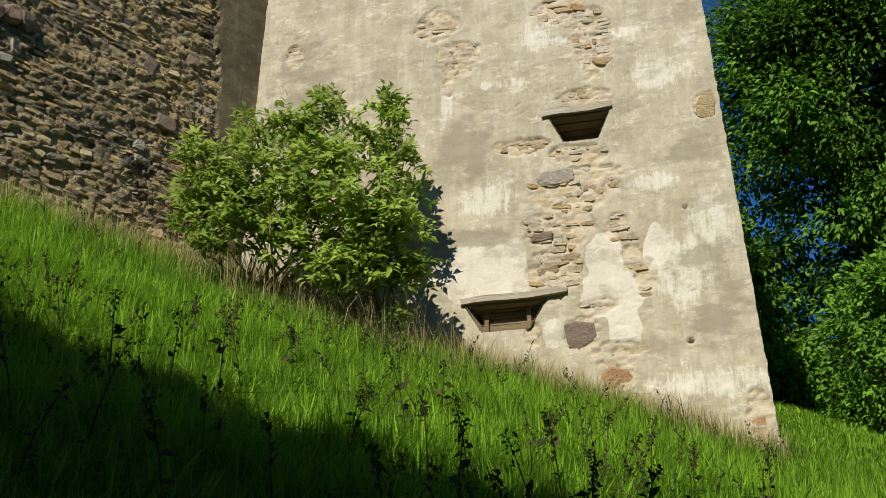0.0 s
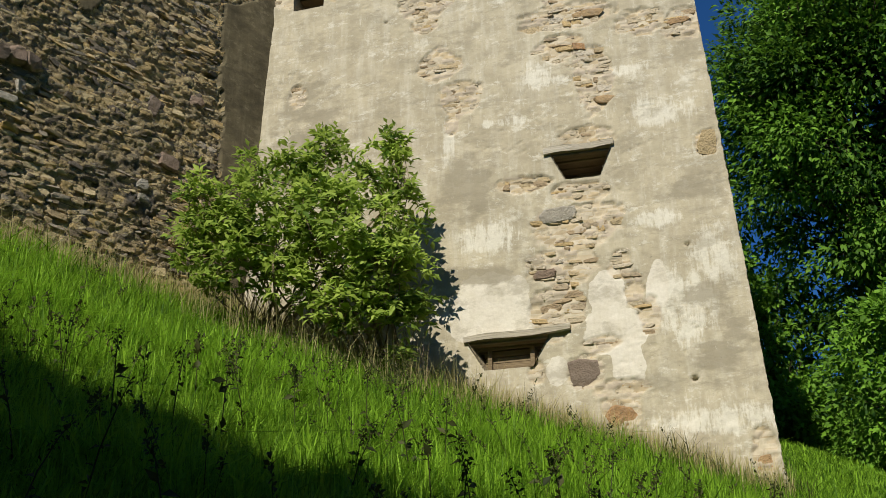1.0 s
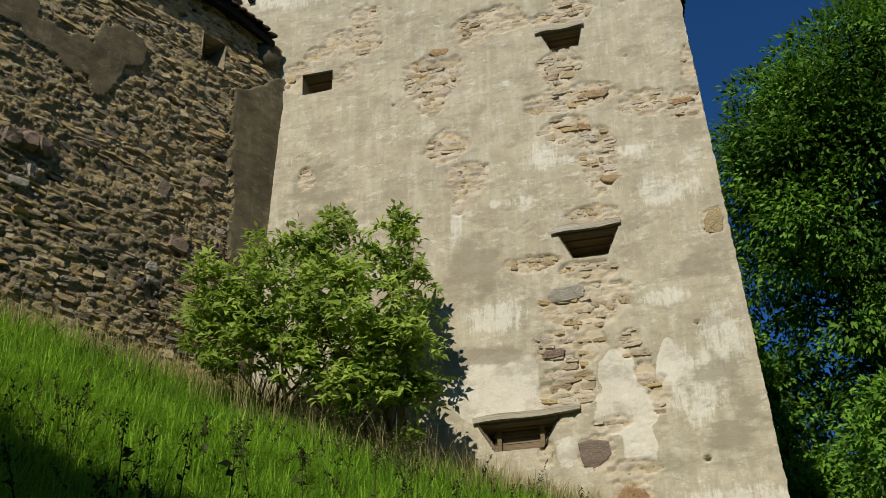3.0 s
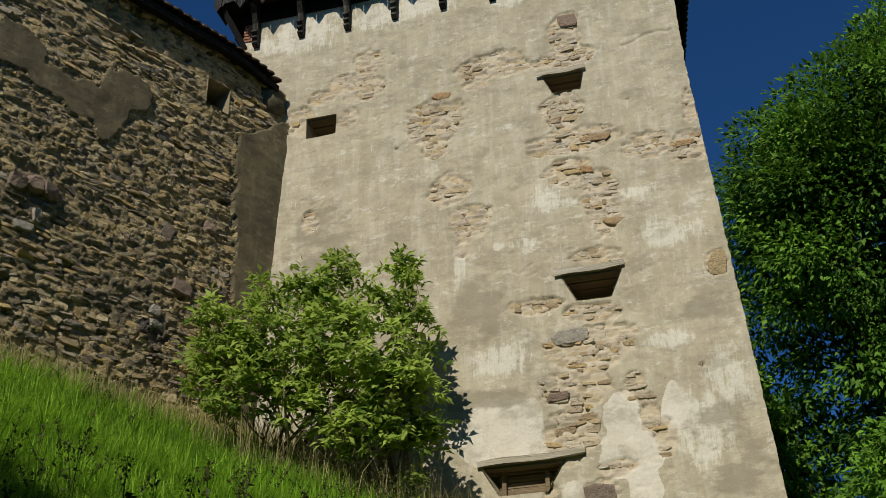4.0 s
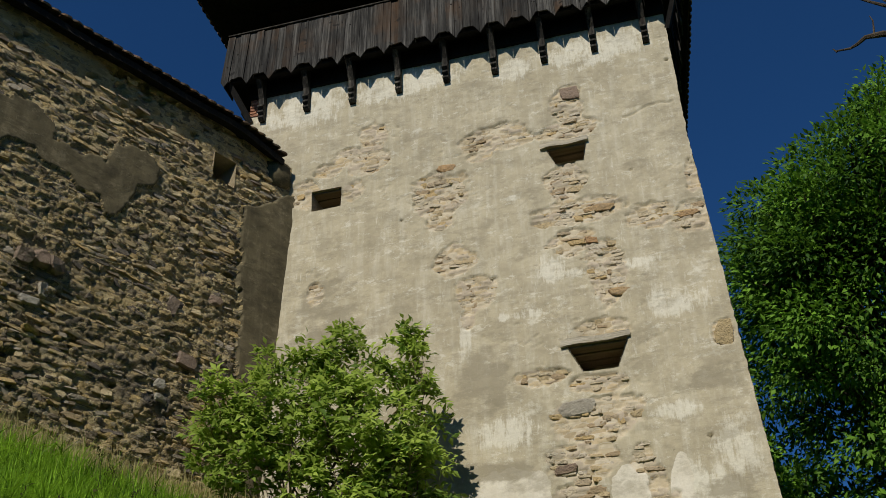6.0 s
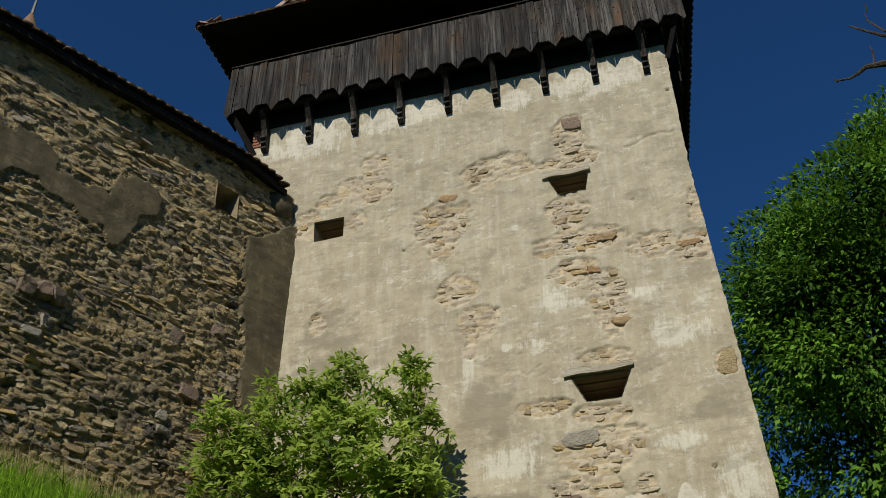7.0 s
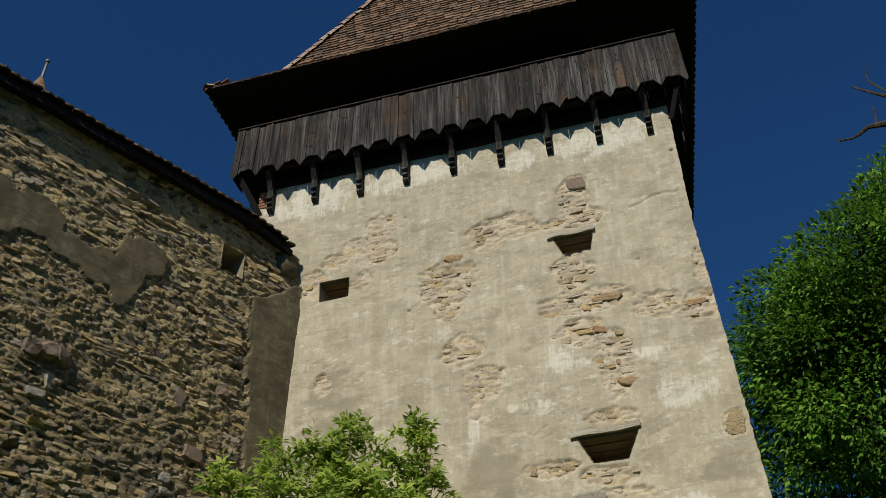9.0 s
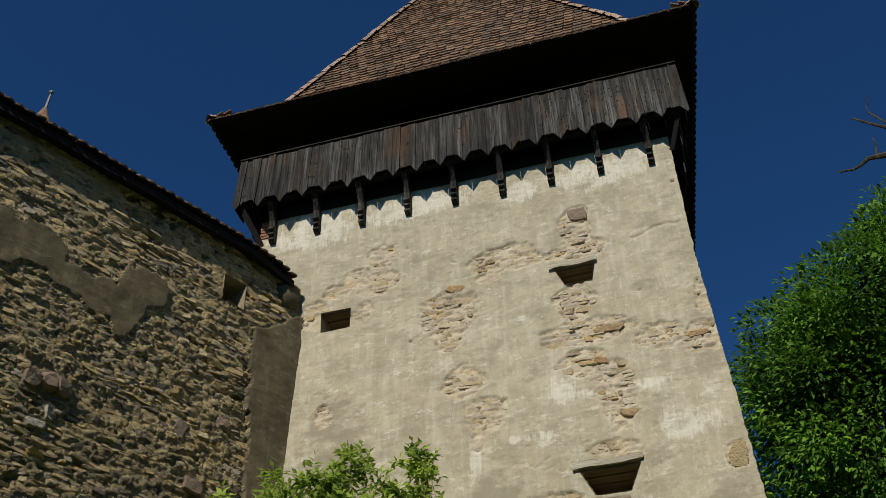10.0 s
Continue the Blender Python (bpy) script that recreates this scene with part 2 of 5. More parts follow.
def bark_material():
    m, nt, b = mat("bark", 0.95, 0.1)
    v = coords(nt, (6, 6, 1.2), True)
    g = fractal(nt, v, 3.0, 6, 0.7)
    set_color(nt, b, mix(nt, g, (0.035, 0.028, 0.02), (0.13, 0.105, 0.075)))
    bump(nt, b, g, 0.8, 0.03)
    return m


def earth_material():
    m, nt, b = mat("earth_under_grass", 0.97, 0.1)
    v = coords(nt, world_space=True)
    a, f = fractal(nt, v, 0.5), fractal(nt, v, 14.0)
    c = mix(nt, a, (0.035, 0.07, 0.012), (0.07, 0.12, 0.02))
    c = mix(nt, maths(nt, "MULTIPLY", f, 0.6), c, (0.09, 0.075, 0.035))
    set_color(nt, b, c)
    bump(nt, b, f, 0.8, 0.05)
    return m


def plain_metal():
    m, nt, b = mat("dull_metal", 0.5, 0.5)
    v = coords(nt, world_space=True)
    set_color(nt, b, mix(nt, fractal(nt, v, 12.0), (0.30, 0.29, 0.28), (0.16, 0.14, 0.12)))
    b.inputs["Metallic"].default_value = 0.7
    return m


M_BARK, M_EARTH, M_METAL = bark_material(), earth_material(), plain_metal()


# ---- builders ----
def thing(name, m=None, label="", category="", group="", kind=""):
    ob = new(name)
    ob.matrix_basis = m or Matrix()
    return tagged(ob, label, category, group, kind)


def finish(name, me, material, parent=None, label="", smooth=False):
    for mm in material if isinstance(material, (list, tuple)) else [material]:
        me.materials.append(mm)
    if smooth:
        me.polygons.foreach_set("use_smooth", [True] * len(me.polygons))
    ob = new(name, me)
    if parent:
        ob.parent = parent
    return tagged(ob, label)


def part(name, bm, material, parent=None, label="", smooth=False):
    me = bpy.data.meshes.new(name)
    bm.to_mesh(me)
    bm.free()
    return finish(name, me, material, parent, label, smooth)


def raw(name, verts, faces, material, parent=None, label="", smooth=False):
    me = bpy.data.meshes.new(name)
    me.from_pydata([tuple(v) for v in verts], [], [tuple(f) for f in faces])
    return finish(name, me, material, parent, label, smooth)


def add_box(bm, size, centre=(0, 0, 0), m=None, bev=0.0, wobble=0.0, rng=None):
    g = bmesh.ops.create_cube(bm, size=1.0)
    vs = g["verts"]
    for v in vs:
        v.co = Vector((v.co.x * size[0], v.co.y * size[1], v.co.z * size[2]))
        if wobble:
            v.co += Vector([rng.uniform(-wobble, wobble) for _ in range(3)])
        v.co += Vector(centre)
        if m:
            v.co = m @ v.co
    if bev:
        es = list({e for v in vs for e in v.link_edges})
        bmesh.ops.bevel(bm, geom=es, offset=bev, segments=1, affect="EDGES")


def value_noise(x, y, seed, octaves=4, gain=0.5):
    """Smooth fractal noise on arrays, about -1 to 1."""
    tab = np.random.RandomState(seed).uniform(-1, 1, (64, 64))
    total, amp, norm = 0.0, 1.0, 0.0
    for o in range(octaves):
        xs, ys = x * 2 ** o + 17.3 * o, y * 2 ** o + 5.1 * o
        xi, yi = np.floor(xs).astype(int), np.floor(ys).astype(int)
        fx, fy = xs - xi, ys - yi
        fx, fy = fx * fx * (3 - 2 * fx), fy * fy * (3 - 2 * fy)
        g = lambda a, b: tab[(xi + a) % 64, (yi + b) % 64]
        total = total + amp * ((g(0, 0) * (1 - fx) + g(1, 0) * fx) * (1 - fy) + (g(0, 1) * (1 - fx) + g(1, 1) * fx) * fy)
        norm, amp = norm + amp, amp * gain
    return total / norm


def blobs(x, z, ellipses, seed, rag=0.35, freq=3.0):
    """How deep a point lies inside a union of ragged ellipses (over 0: inside)."""
    d = np.full(np.shape(x), -9.0)
    n = value_noise(x * freq, z * freq, seed, 4, 0.6)
    for cx, cz, rx, rz in ellipses:
        r = np.sqrt(((x - cx) / rx) ** 2 + ((z - cz) / rz) ** 2)
        d = np.maximum(d, 1 - r)
    return d + n * rag


def spread_attr(me, name, values):
    a = me.attributes.new(name, "FLOAT", "POINT")
    a.data.foreach_set("value", np.asarray(values, dtype=np.float32).ravel())


def stone_mesh(name, rng, material):
    """One rough hewn stone of unit size, its face towards -y."""
    n, verts, faces = 8, [], []
    ring = []
    for cx, cz in ((1, 0), (1, 1), (0, 1), (-1, 1), (-1, 0), (-1, -1), (0, -1), (1, -1)):
        if cx and cz:
            ring.append((0.5 * cx * rng.uniform(0.55, 1.0), 0.5 * cz * rng.uniform(0.6, 1.0)))
        else:
            ring.append((0.5 * cx * rng.uniform(0.86, 1.05) + (0 if cx else rng.uniform(-0.22, 0.22)), 0.5 * cz * rng.uniform(0.86, 1.05) + (0 if cz else rng.uniform(-0.2, 0.2))))
    tx, tz = rng.uniform(-0.9, 0.9), rng.uniform(-0.9, 0.5)
    for depth, inset in ((0.6, 1.0), (-0.35, 1.0), (-0.70, 0.86)):
        for x, z in ring:
            j = rng.uniform(0.93, 1.05)
            verts.append((x * inset * j, depth + (tx * x + tz * z + rng.uniform(-0.14, 0.14) if depth < 0.5 else 0), z * inset * j))
    verts.append((rng.uniform(-0.2, 0.2), -0.74 + rng.uniform(-0.14, 0.12), rng.uniform(-0.2, 0.2)))
    for r in range(2):
        for i in range(n):
            j = (i + 1) % n
            faces.append((r * n + i, r * n + j, (r + 1) * n + j, (r + 1) * n + i))
    for i in range(n):
        faces.append((2 * n + i, 2 * n + (i + 1) % n, 3 * n))
    me = bpy.data.meshes.new(name)
    me.from_pydata(verts, [], [f[::-1] for f in faces])
    me.update()
    me.materials.append(material)
    return me


def masonry(x, z, long, high, seed, warp=0.35):
    """Irregular coursed rubble: how far from a joint (0 to about 1), and one random number for each stone."""
    u = x / long + warp * value_noise(x * 2.3, z * 2.3, seed + 1, 3)
    w = z / high + warp * value_noise(x * 1.9, z * 2.9, seed + 2, 3)
    tab = np.random.RandomState(seed).uniform(0, 1, (3, 64, 64))
    row = np.floor(w).astype(int)
    best, second, pick = np.full(x.shape, 9.0), np.full(x.shape, 9.0), np.zeros(x.shape)
    for dr in (-1, 0, 1):
        r = row + dr
        shift = 0.5 * (r % 2)
        col = np.floor(u - shift).astype(int)
        for dc in (-1, 0, 1):
            c = col + dc
            ri, ci = r % 64, c % 64
            d = np.maximum(np.abs(u - (c + shift + 0.5 + 0.8 * (tab[0, ri, ci] - 0.5))), 0.9 * np.abs(w - (r + 0.5 + 0.7 * (tab[1, ri, ci] - 0.5)))) \
                + 0.25 * np.hypot(u - (c + shift + 0.5), w - (r + 0.5))
            nearer = d < best
            second = np.where(nearer, best, np.minimum(second, d))
            pick = np.where(nearer, tab[2, ri, ci], pick)
            best = np.where(nearer, d, best)
    return np.clip((second - best) * 2.2, 0, 1), pick


def joined_copies(name, meshes, mats, material, parent, label=""):
    """Many placed copies of small meshes as one mesh."""
    verts, faces, base = [], [], 0
    cache = [(np.array([v.co for v in me.vertices]), [tuple(p.vertices) for p in me.polygons]) for me in meshes]
    for k, m in mats:
        co, fs = cache[k]
        mm = np.array(m)
        verts.append(co @ mm[:3, :3].T + mm[:3, 3])
        faces += [tuple(base + i for i in f) for f in fs]
        base += len(co)
    if not verts:
        return None
    ob = raw(name, np.vstack(verts), faces, material, parent, label)
    return tagged(ob, kind="stuff")


def placed(name, me, m, parent):
    ob = new(name, me)
    ob.parent = parent
    ob.matrix_basis = m
    return ob


def tube(verts, faces, pts, radii, sides=6):
    """Adds a tapered tube through pts to vertex and face lists."""
    base, n = len(verts), len(pts)
    for i, p in enumerate(pts):
        d = (Vector(pts[min(i + 1, n - 1)]) - Vector(pts[max(i - 1, 0)])).normalized()
        q = d.to_track_quat("Z", "Y")
        for s in range(sides):
            a = 2 * math.pi * s / sides
            verts.append(Vector(p) + q @ Vector((math.cos(a) * radii[i], math.sin(a) * radii[i], 0)))
    for i in range(n - 1):
        for s in range(sides):
            t = (s + 1) % sides
            faces.append((base + i * sides + s, base + i * sides + t, base + (i + 1) * sides + t, base + (i + 1) * sides + s))
    faces.append(tuple(base + (n - 1) * sides + s for s in range(sides)))


def bent(p, q, rng, sag=0.1, n=5):
    p, q = Vector(p), Vector(q)
    L = (q - p).length
    off = Vector([rng.uniform(-1, 1) for _ in range(3)]) * sag * L
    return [p.lerp(q, i / (n - 1)) + off * math.sin(math.pi * i / (n - 1)) + Vector([rng.uniform(-1, 1) for _ in range(3)]) * sag * L * 0.15 * (0 < i < n - 1) for i in range(n)]


def leaf_cloud(name, centres, normals, sizes, tones, material, parent, rng, slender=0.38, label="", droop=0.3):
    """Folded pointed leaves, one mesh."""
    n = len(centres)
    ax = normals + rng.normal(0, 0.55, (n, 3))
    ax[:, 2] -= droop
    ax /= np.linalg.norm(ax, axis=1)[:, None] + 1e-9
    ref = rng.normal(0, 1, (n, 3)) * 0.45 + np.array([-0.2, -0.55, 0.8])
    side = np.cross(ax, ref)
    side /= np.linalg.norm(side, axis=1)[:, None] + 1e-9
    up = np.cross(side, ax)
    L, w = sizes[:, None], (sizes * slender * rng.uniform(0.8, 1.2, n))[:, None] * 0.5
    fold = up * w * 0.45
    v = np.stack([centres, centres + ax * L * 0.45 + side * w + fold, centres + ax * L * 0.5, centres + ax * L * 0.45 - side * w + fold,
                  centres + ax * L - up * L * 0.12], 1).reshape(-1, 3)
    idx = np.arange(n)[:, None] * 5
    f = np.concatenate([idx + np.array([0, 1, 2]), idx + np.array([1, 4, 2]), idx + np.array([0, 2, 3]), idx + np.array([2, 4, 3])], 1).reshape(-1, 3)
    ob = mesh_from(name, v, f, material, parent, label)
    spread_attr(ob.data, "tone", np.repeat(tones, 5))
    return ob


def mesh_from(name, v, f, material, parent=None, label=""):
    me = bpy.data.meshes.new(name)
    k = f.shape[1]
    me.vertices.add(len(v))
    me.vertices.foreach_set("co", np.ascontiguousarray(v, dtype=np.float32).ravel())
    me.loops.add(f.size)
    me.loops.foreach_set("vertex_index", np.ascontiguousarray(f, dtype=np.int32).ravel())
    me.polygons.add(len(f))
    me.polygons.foreach_set("loop_start", np.arange(0, f.size, k, dtype=np.int32))
    me.update(calc_edges=True)
    return finish(name, me, material, parent, label)


# ---- ground ----
def ground_z(x, y):
    x, y = np.asarray(x, float), np.asarray(y, float)
    ye = np.where(y > 22, 22 + 9 * (1 - np.exp(-np.maximum(y - 22, 0) / 9)), np.where(y < -6, -6 - 9 * (1 - np.exp(-np.maximum(-6 - y, 0) / 9)), y))
    xe = np.where(x > 10, 10 + 8 * (1 - np.exp(-np.maximum(x - 10, 0) / 8)), np.where(x < -8, -8 - 5 * (1 - np.exp(-np.maximum(-8 - x, 0) / 5)), x))
    lump = 0.05 * value_noise(x * 0.9, y * 0.9, 3, 3) * np.clip(1 - np.hypot(x, y) / 60, 0, 1)
    return -0.31 * xe + 0.41 * ye + 0.02 * np.minimum(xe, 0) ** 2 * np.clip(y / 8, 0, 1) + lump


def build_ground():
    near = np.arange(-30, 42.1, 0.5)
    far = np.array([50, 65, 90, 130, 200, 320, 550, 1000, 2000.0])
    ax = np.concatenate([-far[::-1], near, far + 10])
    X, Y = np.meshgrid(ax, ax, indexing="ij")
    v = np.stack([X, Y, ground_z(X, Y)], -1).reshape(-1, 3)
    n = len(ax)
    i = np.arange(n * n).reshape(n, n)
    f = np.stack([i[:-1, :-1], i[1:, :-1], i[1:, 1:], i[:-1, 1:]], -1).reshape(-1, 4)
    ob = mesh_from("ground", v, f, M_EARTH)
    ob.data.polygons.foreach_set("use_smooth", [True] * len(f))
    tagged(ob, "steep grassy hillside below the old walls", "ground", kind="structure")


build_ground()


# ---- the tower: local x to the right along its face, y into it, corner at the upper front edge ----
TOWER = pose(3.907, 13.76, 0, 0, 0, -13.5)
TOP, WIDE, DEEP = 16.45, 8.0, 8.0
SKEW = 0.105  # the right flank runs inwards: the plan is not quite square


def batter(z):
    return np.clip((13.25 - np.asarray(z, float)) / 8.6, 0, 1.3) * 0.34


# openings: left and right at the top, left and right at the bottom, top and bottom heights
HOLES = [(-3.66, -2.50, -3.42, -2.74, 6.70, 6.26), (-2.33, -1.43, -2.14, -1.62, 9.57, 9.12),
         (-6.62, -6.06, -6.62, -6.07, 13.54, 13.13), (-2.36, -1.68, -2.22, -1.75, 13.52, 13.16)]
# places where the render has fallen off
BARE = [
    [(-6.33, 14.01, .30, .18), (-5.60, 14.09, .48, .36), (-5.50, 14.60, .27, .33), (-5.95, 14.2, .35, .25), (-6.79, 13.54, .30, .32), (-5.84, 13.41, .23, .23), (-6.45, 11.33, .15, .24)],
    [(-4.23, 12.98, .52, .55), (-4.28, 12.38, .25, .18), (-4.02, 11.52, .35, .33), (-3.71, 10.83, .33, .38), (-3.85, 10.35, .12, .2)],
    [(-3.19, 13.98, .65, .30), (-3.52, 13.66, .25, .12), (-1.92, 14.44, .32, .46), (-1.97, 13.88, .56, .22), (-2.10, 12.78, .38, .45)],
    [(-1.93, 12.10, .81, .29), (-.78, 11.78, .42, .28), (-.19, 11.61, .36, .33), (-2.13, 11.51, .40, .27), (-1.60, 11.12, .28, .36), (-.06, 12.37, .13, .35)],
    [(-1.58, 10.77, .32, .66), (-1.78, 9.79, .50, .20), (-2.78, 9.13, .42, .15), (-1.91, 8.90, .44, .18), (-2.01, 8.36, .73, .36)],
    [(-2.28, 7.73, .53, .34), (-2.38, 7.07, .41, .40), (-2.44, 6.87, .30, .29), (-1.45, 7.62, .17, .24), (-1.28, 7.26, .15, .30), (-1.11, 6.84, .17, .30)],
    [(-1.78, 6.49, .28, .14), (-2.03, 6.12, .26, .27), (-1.56, 5.84, .41, .13), (-1.60, 5.53, .28, .25), (-2.69, 6.16, .13, .18), (.14, 4.85, .18, .34), (-.06, 9.42, .17, .22)],
]
LIME = [
    [(-3.34, 8.30, .56, .34), (-.67, 10.02, .55, .28), (-.91, 8.30, .40, .16), (-2.85, 15.5, .40, .36)],
    [(-2.96, 10.27, .50, .12), (-6.9, 15.6, .9, .55), (-4.9, 15.7, 1.3, .42), (-1.2, 15.65, 1.1, .42), (-.2, 7.6, .4, .5)],
    [(-.8, 7.1, .4, .5), (-1.3, 10.9, .9, .12), (-.55, 6.9, .5, .6), (-3.9, 9.9, .15, .5), (-2.5, 11.0, .25, .3), (-3.0, 12.6, .22, .07), (-.3, 5.3, .9, .25)],
]
GREY = [(-3.6, 7.7, .7, .18), (-.4, 8.7, .5, .25), (-.3, 7.0, .55, .45), (-6.2, 10.3, .8, 1.2), (-3.6, 9.3, .6, .6), (-.2, 6.2, .45, .5)]


PITS = [(-0.50, 7.85, 0.028), (-0.61, 5.89, 0.04), (-0.10, 15.0, 0.028), (-4.6, 9.6, 0.022), (-4.95, 12.55, 0.024), (-1.0, 12.75, 0.02), (-3.0, 9.15, 0.02)]


def bare_depth(x, z):
    d = np.full(np.shape(x), -9.0)
    for k, group in enumerate(BARE):
        d = np.maximum(d, blobs(x, z, group, 23 + 7 * k, 0.38, 4.2))
    return d


def build_tower():
    rng = random.Random(5)
    tower = thing("tower", TOWER, "tall square stone tower with weathered cream plaster", "tower")
    dx = 0.026
    nx, nz = int(WIDE / dx) + 1, int((TOP - 2.6) / dx) + 1
    s, z = np.meshgrid(np.linspace(0, 1, nx), np.linspace(2.6, TOP, nz), indexing="ij")
    off = batter(z)
    x = -WIDE - off + s * (WIDE + 2 * off)
    # lay grid lines on to the outlines of the openings
    inside = np.zeros(x.shape, bool)
    for tl, tr, bl, br, zt, zb in HOLES:
        f = np.clip((z - zb) / (zt - zb), 0, 1)
        lo, hi = bl + (tl - bl) * f, br + (tr - br) * f
        band = (z > zb - dx * 0.6) & (z < zt + dx * 0.6)
        for edge in (lo, hi):
            x = np.where(band & (np.abs(x - edge) < dx * 0.51), edge, x)
        wide = (x > lo - 0.01) & (x < hi + 0.01)
        for edge in (zb, zt):
            z = np.where(wide & (np.abs(z - edge) < dx * 0.51), edge, z)
    bare = bare_depth(x, z)
    depth = np.clip(bare * 22, 0, 1)
    y = -batter(z) - 0.030 * value_noise(x * 0.7, z * 0.7, 1, 3) - 0.010 * value_noise(x * 3.1, z * 3.1, 2, 4, 0.6) - 0.003 * value_noise(x * 11, z * 11, 6, 2)
    solid, cell = masonry(x, z, 0.21, 0.075, 91, 0.45)
    face = np.clip(solid * 3, 0, 1) * (0.012 + 0.034 * cell)
    y = y + depth * (0.052 + 0.016 * value_noise(x * 6, z * 6, 4, 3) - face)
    rim = np.exp(-((bare + 0.06) / 0.07) ** 2)
    y = y - 0.003 * rim
    # ragged outer corner
    ragged = 0.018 * value_noise(z * 8, z * 0 + 3, 9, 3, 0.8)
    x = np.where(s > 0.999, x + ragged, x)
    # cracks and scars in the render
    scar = value_noise(x * 1.3 + 4, z * 3.0, 14, 4, 0.6)
    y = y + 0.02 * np.exp(-(scar / 0.012) ** 2) * (value_noise(x * 0.8, z * 0.8, 15, 2) > 0.15)
    for hx, hz, hr in PITS:
        y = y + 0.09 * np.clip(1.5 - np.hypot((x - hx) / hr, (z - hz) / (hr * 0.8)), 0, 1)
    fissure = 14.12 + 0.18 * x + 0.05 * np.sin(9 * x) + 0.03 * value_noise(x * 6, z * 0, 17, 3)
    y = y + 0.03 * np.exp(-((z - fissure) / 0.018) ** 2) * ((x > -1.0) & (x < -0.12))
    foot = np.clip((5.6 - z) / 0.5 + 0.6 * value_noise(x * 1.2, z * 1.2, 18, 2), 0, 1)
    y = y - 0.035 * foot - 0.03 * foot * value_noise(x * 5, z * 5, 19, 4, 0.65)
    v = np.stack([x, y, z], -1).reshape(-1, 3)
    i = np.arange(nx * nz).reshape(nx, nz)
    f = np.stack([i[:-1, :-1], i[1:, :-1], i[1:, 1:], i[:-1, 1:]], -1).reshape(-1, 4)
    c = v[f].mean(1)
    keep = np.ones(len(f), bool)
    for tl, tr, bl, br, zt, zb in HOLES:
        q = (c[:, 2] - zb) / (zt - zb)
        keep &= ~((q > 0) & (q < 1) & (c[:, 0] > bl + (tl - bl) * q) & (c[:, 0] < br + (tr - br) * q))
    front = mesh_from("front_wall", v, f[keep], M_PLASTER, tower)
    front.data.polygons.foreach_set("use_smooth", [True] * len(front.data.polygons))
    lime = np.full(x.shape, -9.0)
    for k, g in enumerate(LIME):
        lime = np.maximum(lime, blobs(x, z, g, 40 + k, 0.5, 2.6))
    spread_attr(front.data, "limewash", np.clip(lime * 1.8 + 0.2, 0, 1))
    coat = blobs(x, z, [(-3.34, 7.18, .66, .50), (-3.2, 6.95, .5, .30), (-1.65, 7.25, .26, .40), (-1.61, 6.66, .46, .33), (-1.44, 6.19, .24, .30), (-.96, 7.22, .16, .38), (-2.42, 6.16, .17, .26)], 47, 0.42, 3.4)
    spread_attr(front.data, "coat", np.clip(coat * 3 + 0.47, 0, 1))
    spread_attr(front.data, "weathered", np.clip(blobs(x, z, GREY, 50, 1.0, 2.6) + 0.2, 0, 1))
    spread_attr(front.data, "bare", np.clip(bare * 8, 0, 1))
    spread_attr(front.data, "cell", cell)
    spread_attr(front.data, "joint", np.clip(1 - solid * 4, 0, 1))
    # the other three sides
    zs = np.linspace(2.6, TOP, 80)
    for name, a, b in (("side_wall", (1, 0), (1, 1)), ("side_wall", (0, 0), (0, 1)), ("back_wall", (0, 1), (1, 1))):
        vs, fs = [], []
        for k, h in enumerate(zs):
            o = float(batter(h))
            for t in np.linspace(0, 1, 41):
                px, py = a[0] + (b[0] - a[0]) * t, a[1] + (b[1] - a[1]) * t
                rough = 0.03 * math.sin(5 * h + 7 * t) * math.sin(3.1 * h) * (0 < t < 1)
                vs.append(((-WIDE - o) + px * (WIDE + 2 * o) - SKEW * px * py * DEEP + (rough if name == "side_wall" else 0), -o + py * (DEEP + 2 * o) + (rough if name == "back_wall" else 0), h))
        for k in range(len(zs) - 1):
            for t in range(40):
                fs.append((k * 41 + t, k * 41 + t + 1, (k + 1) * 41 + t + 1, (k + 1) * 41 + t))
        raw(name, vs, fs, M_PLASTER, tower)
    # floor inside the top, closing the shell
    bm = bmesh.new()
    add_box(bm, (WIDE - 0.1, DEEP - 0.1, 0.1), (-WIDE / 2, DEEP / 2, TOP - 0.1))
    part("top_floor", bm, M_BEAM, tower)
    # brick course at the upper left corner
    bm = bmesh.new()
    for k in range(9):
        add_box(bm, (0.13 if k % 2 else 0.25, 0.25 if k % 2 else 0.13, 0.062), (-WIDE + (0.055 if k % 2 else 0.115), 0.11 if k % 2 else 0.05, 15.72 + k * 0.075), None, 0.006, 0.006, rng)
    part("corner_bricks", bm, M_BRICK, tower, "exposed red bricks at the corner")
    return tower


tower = build_tower()


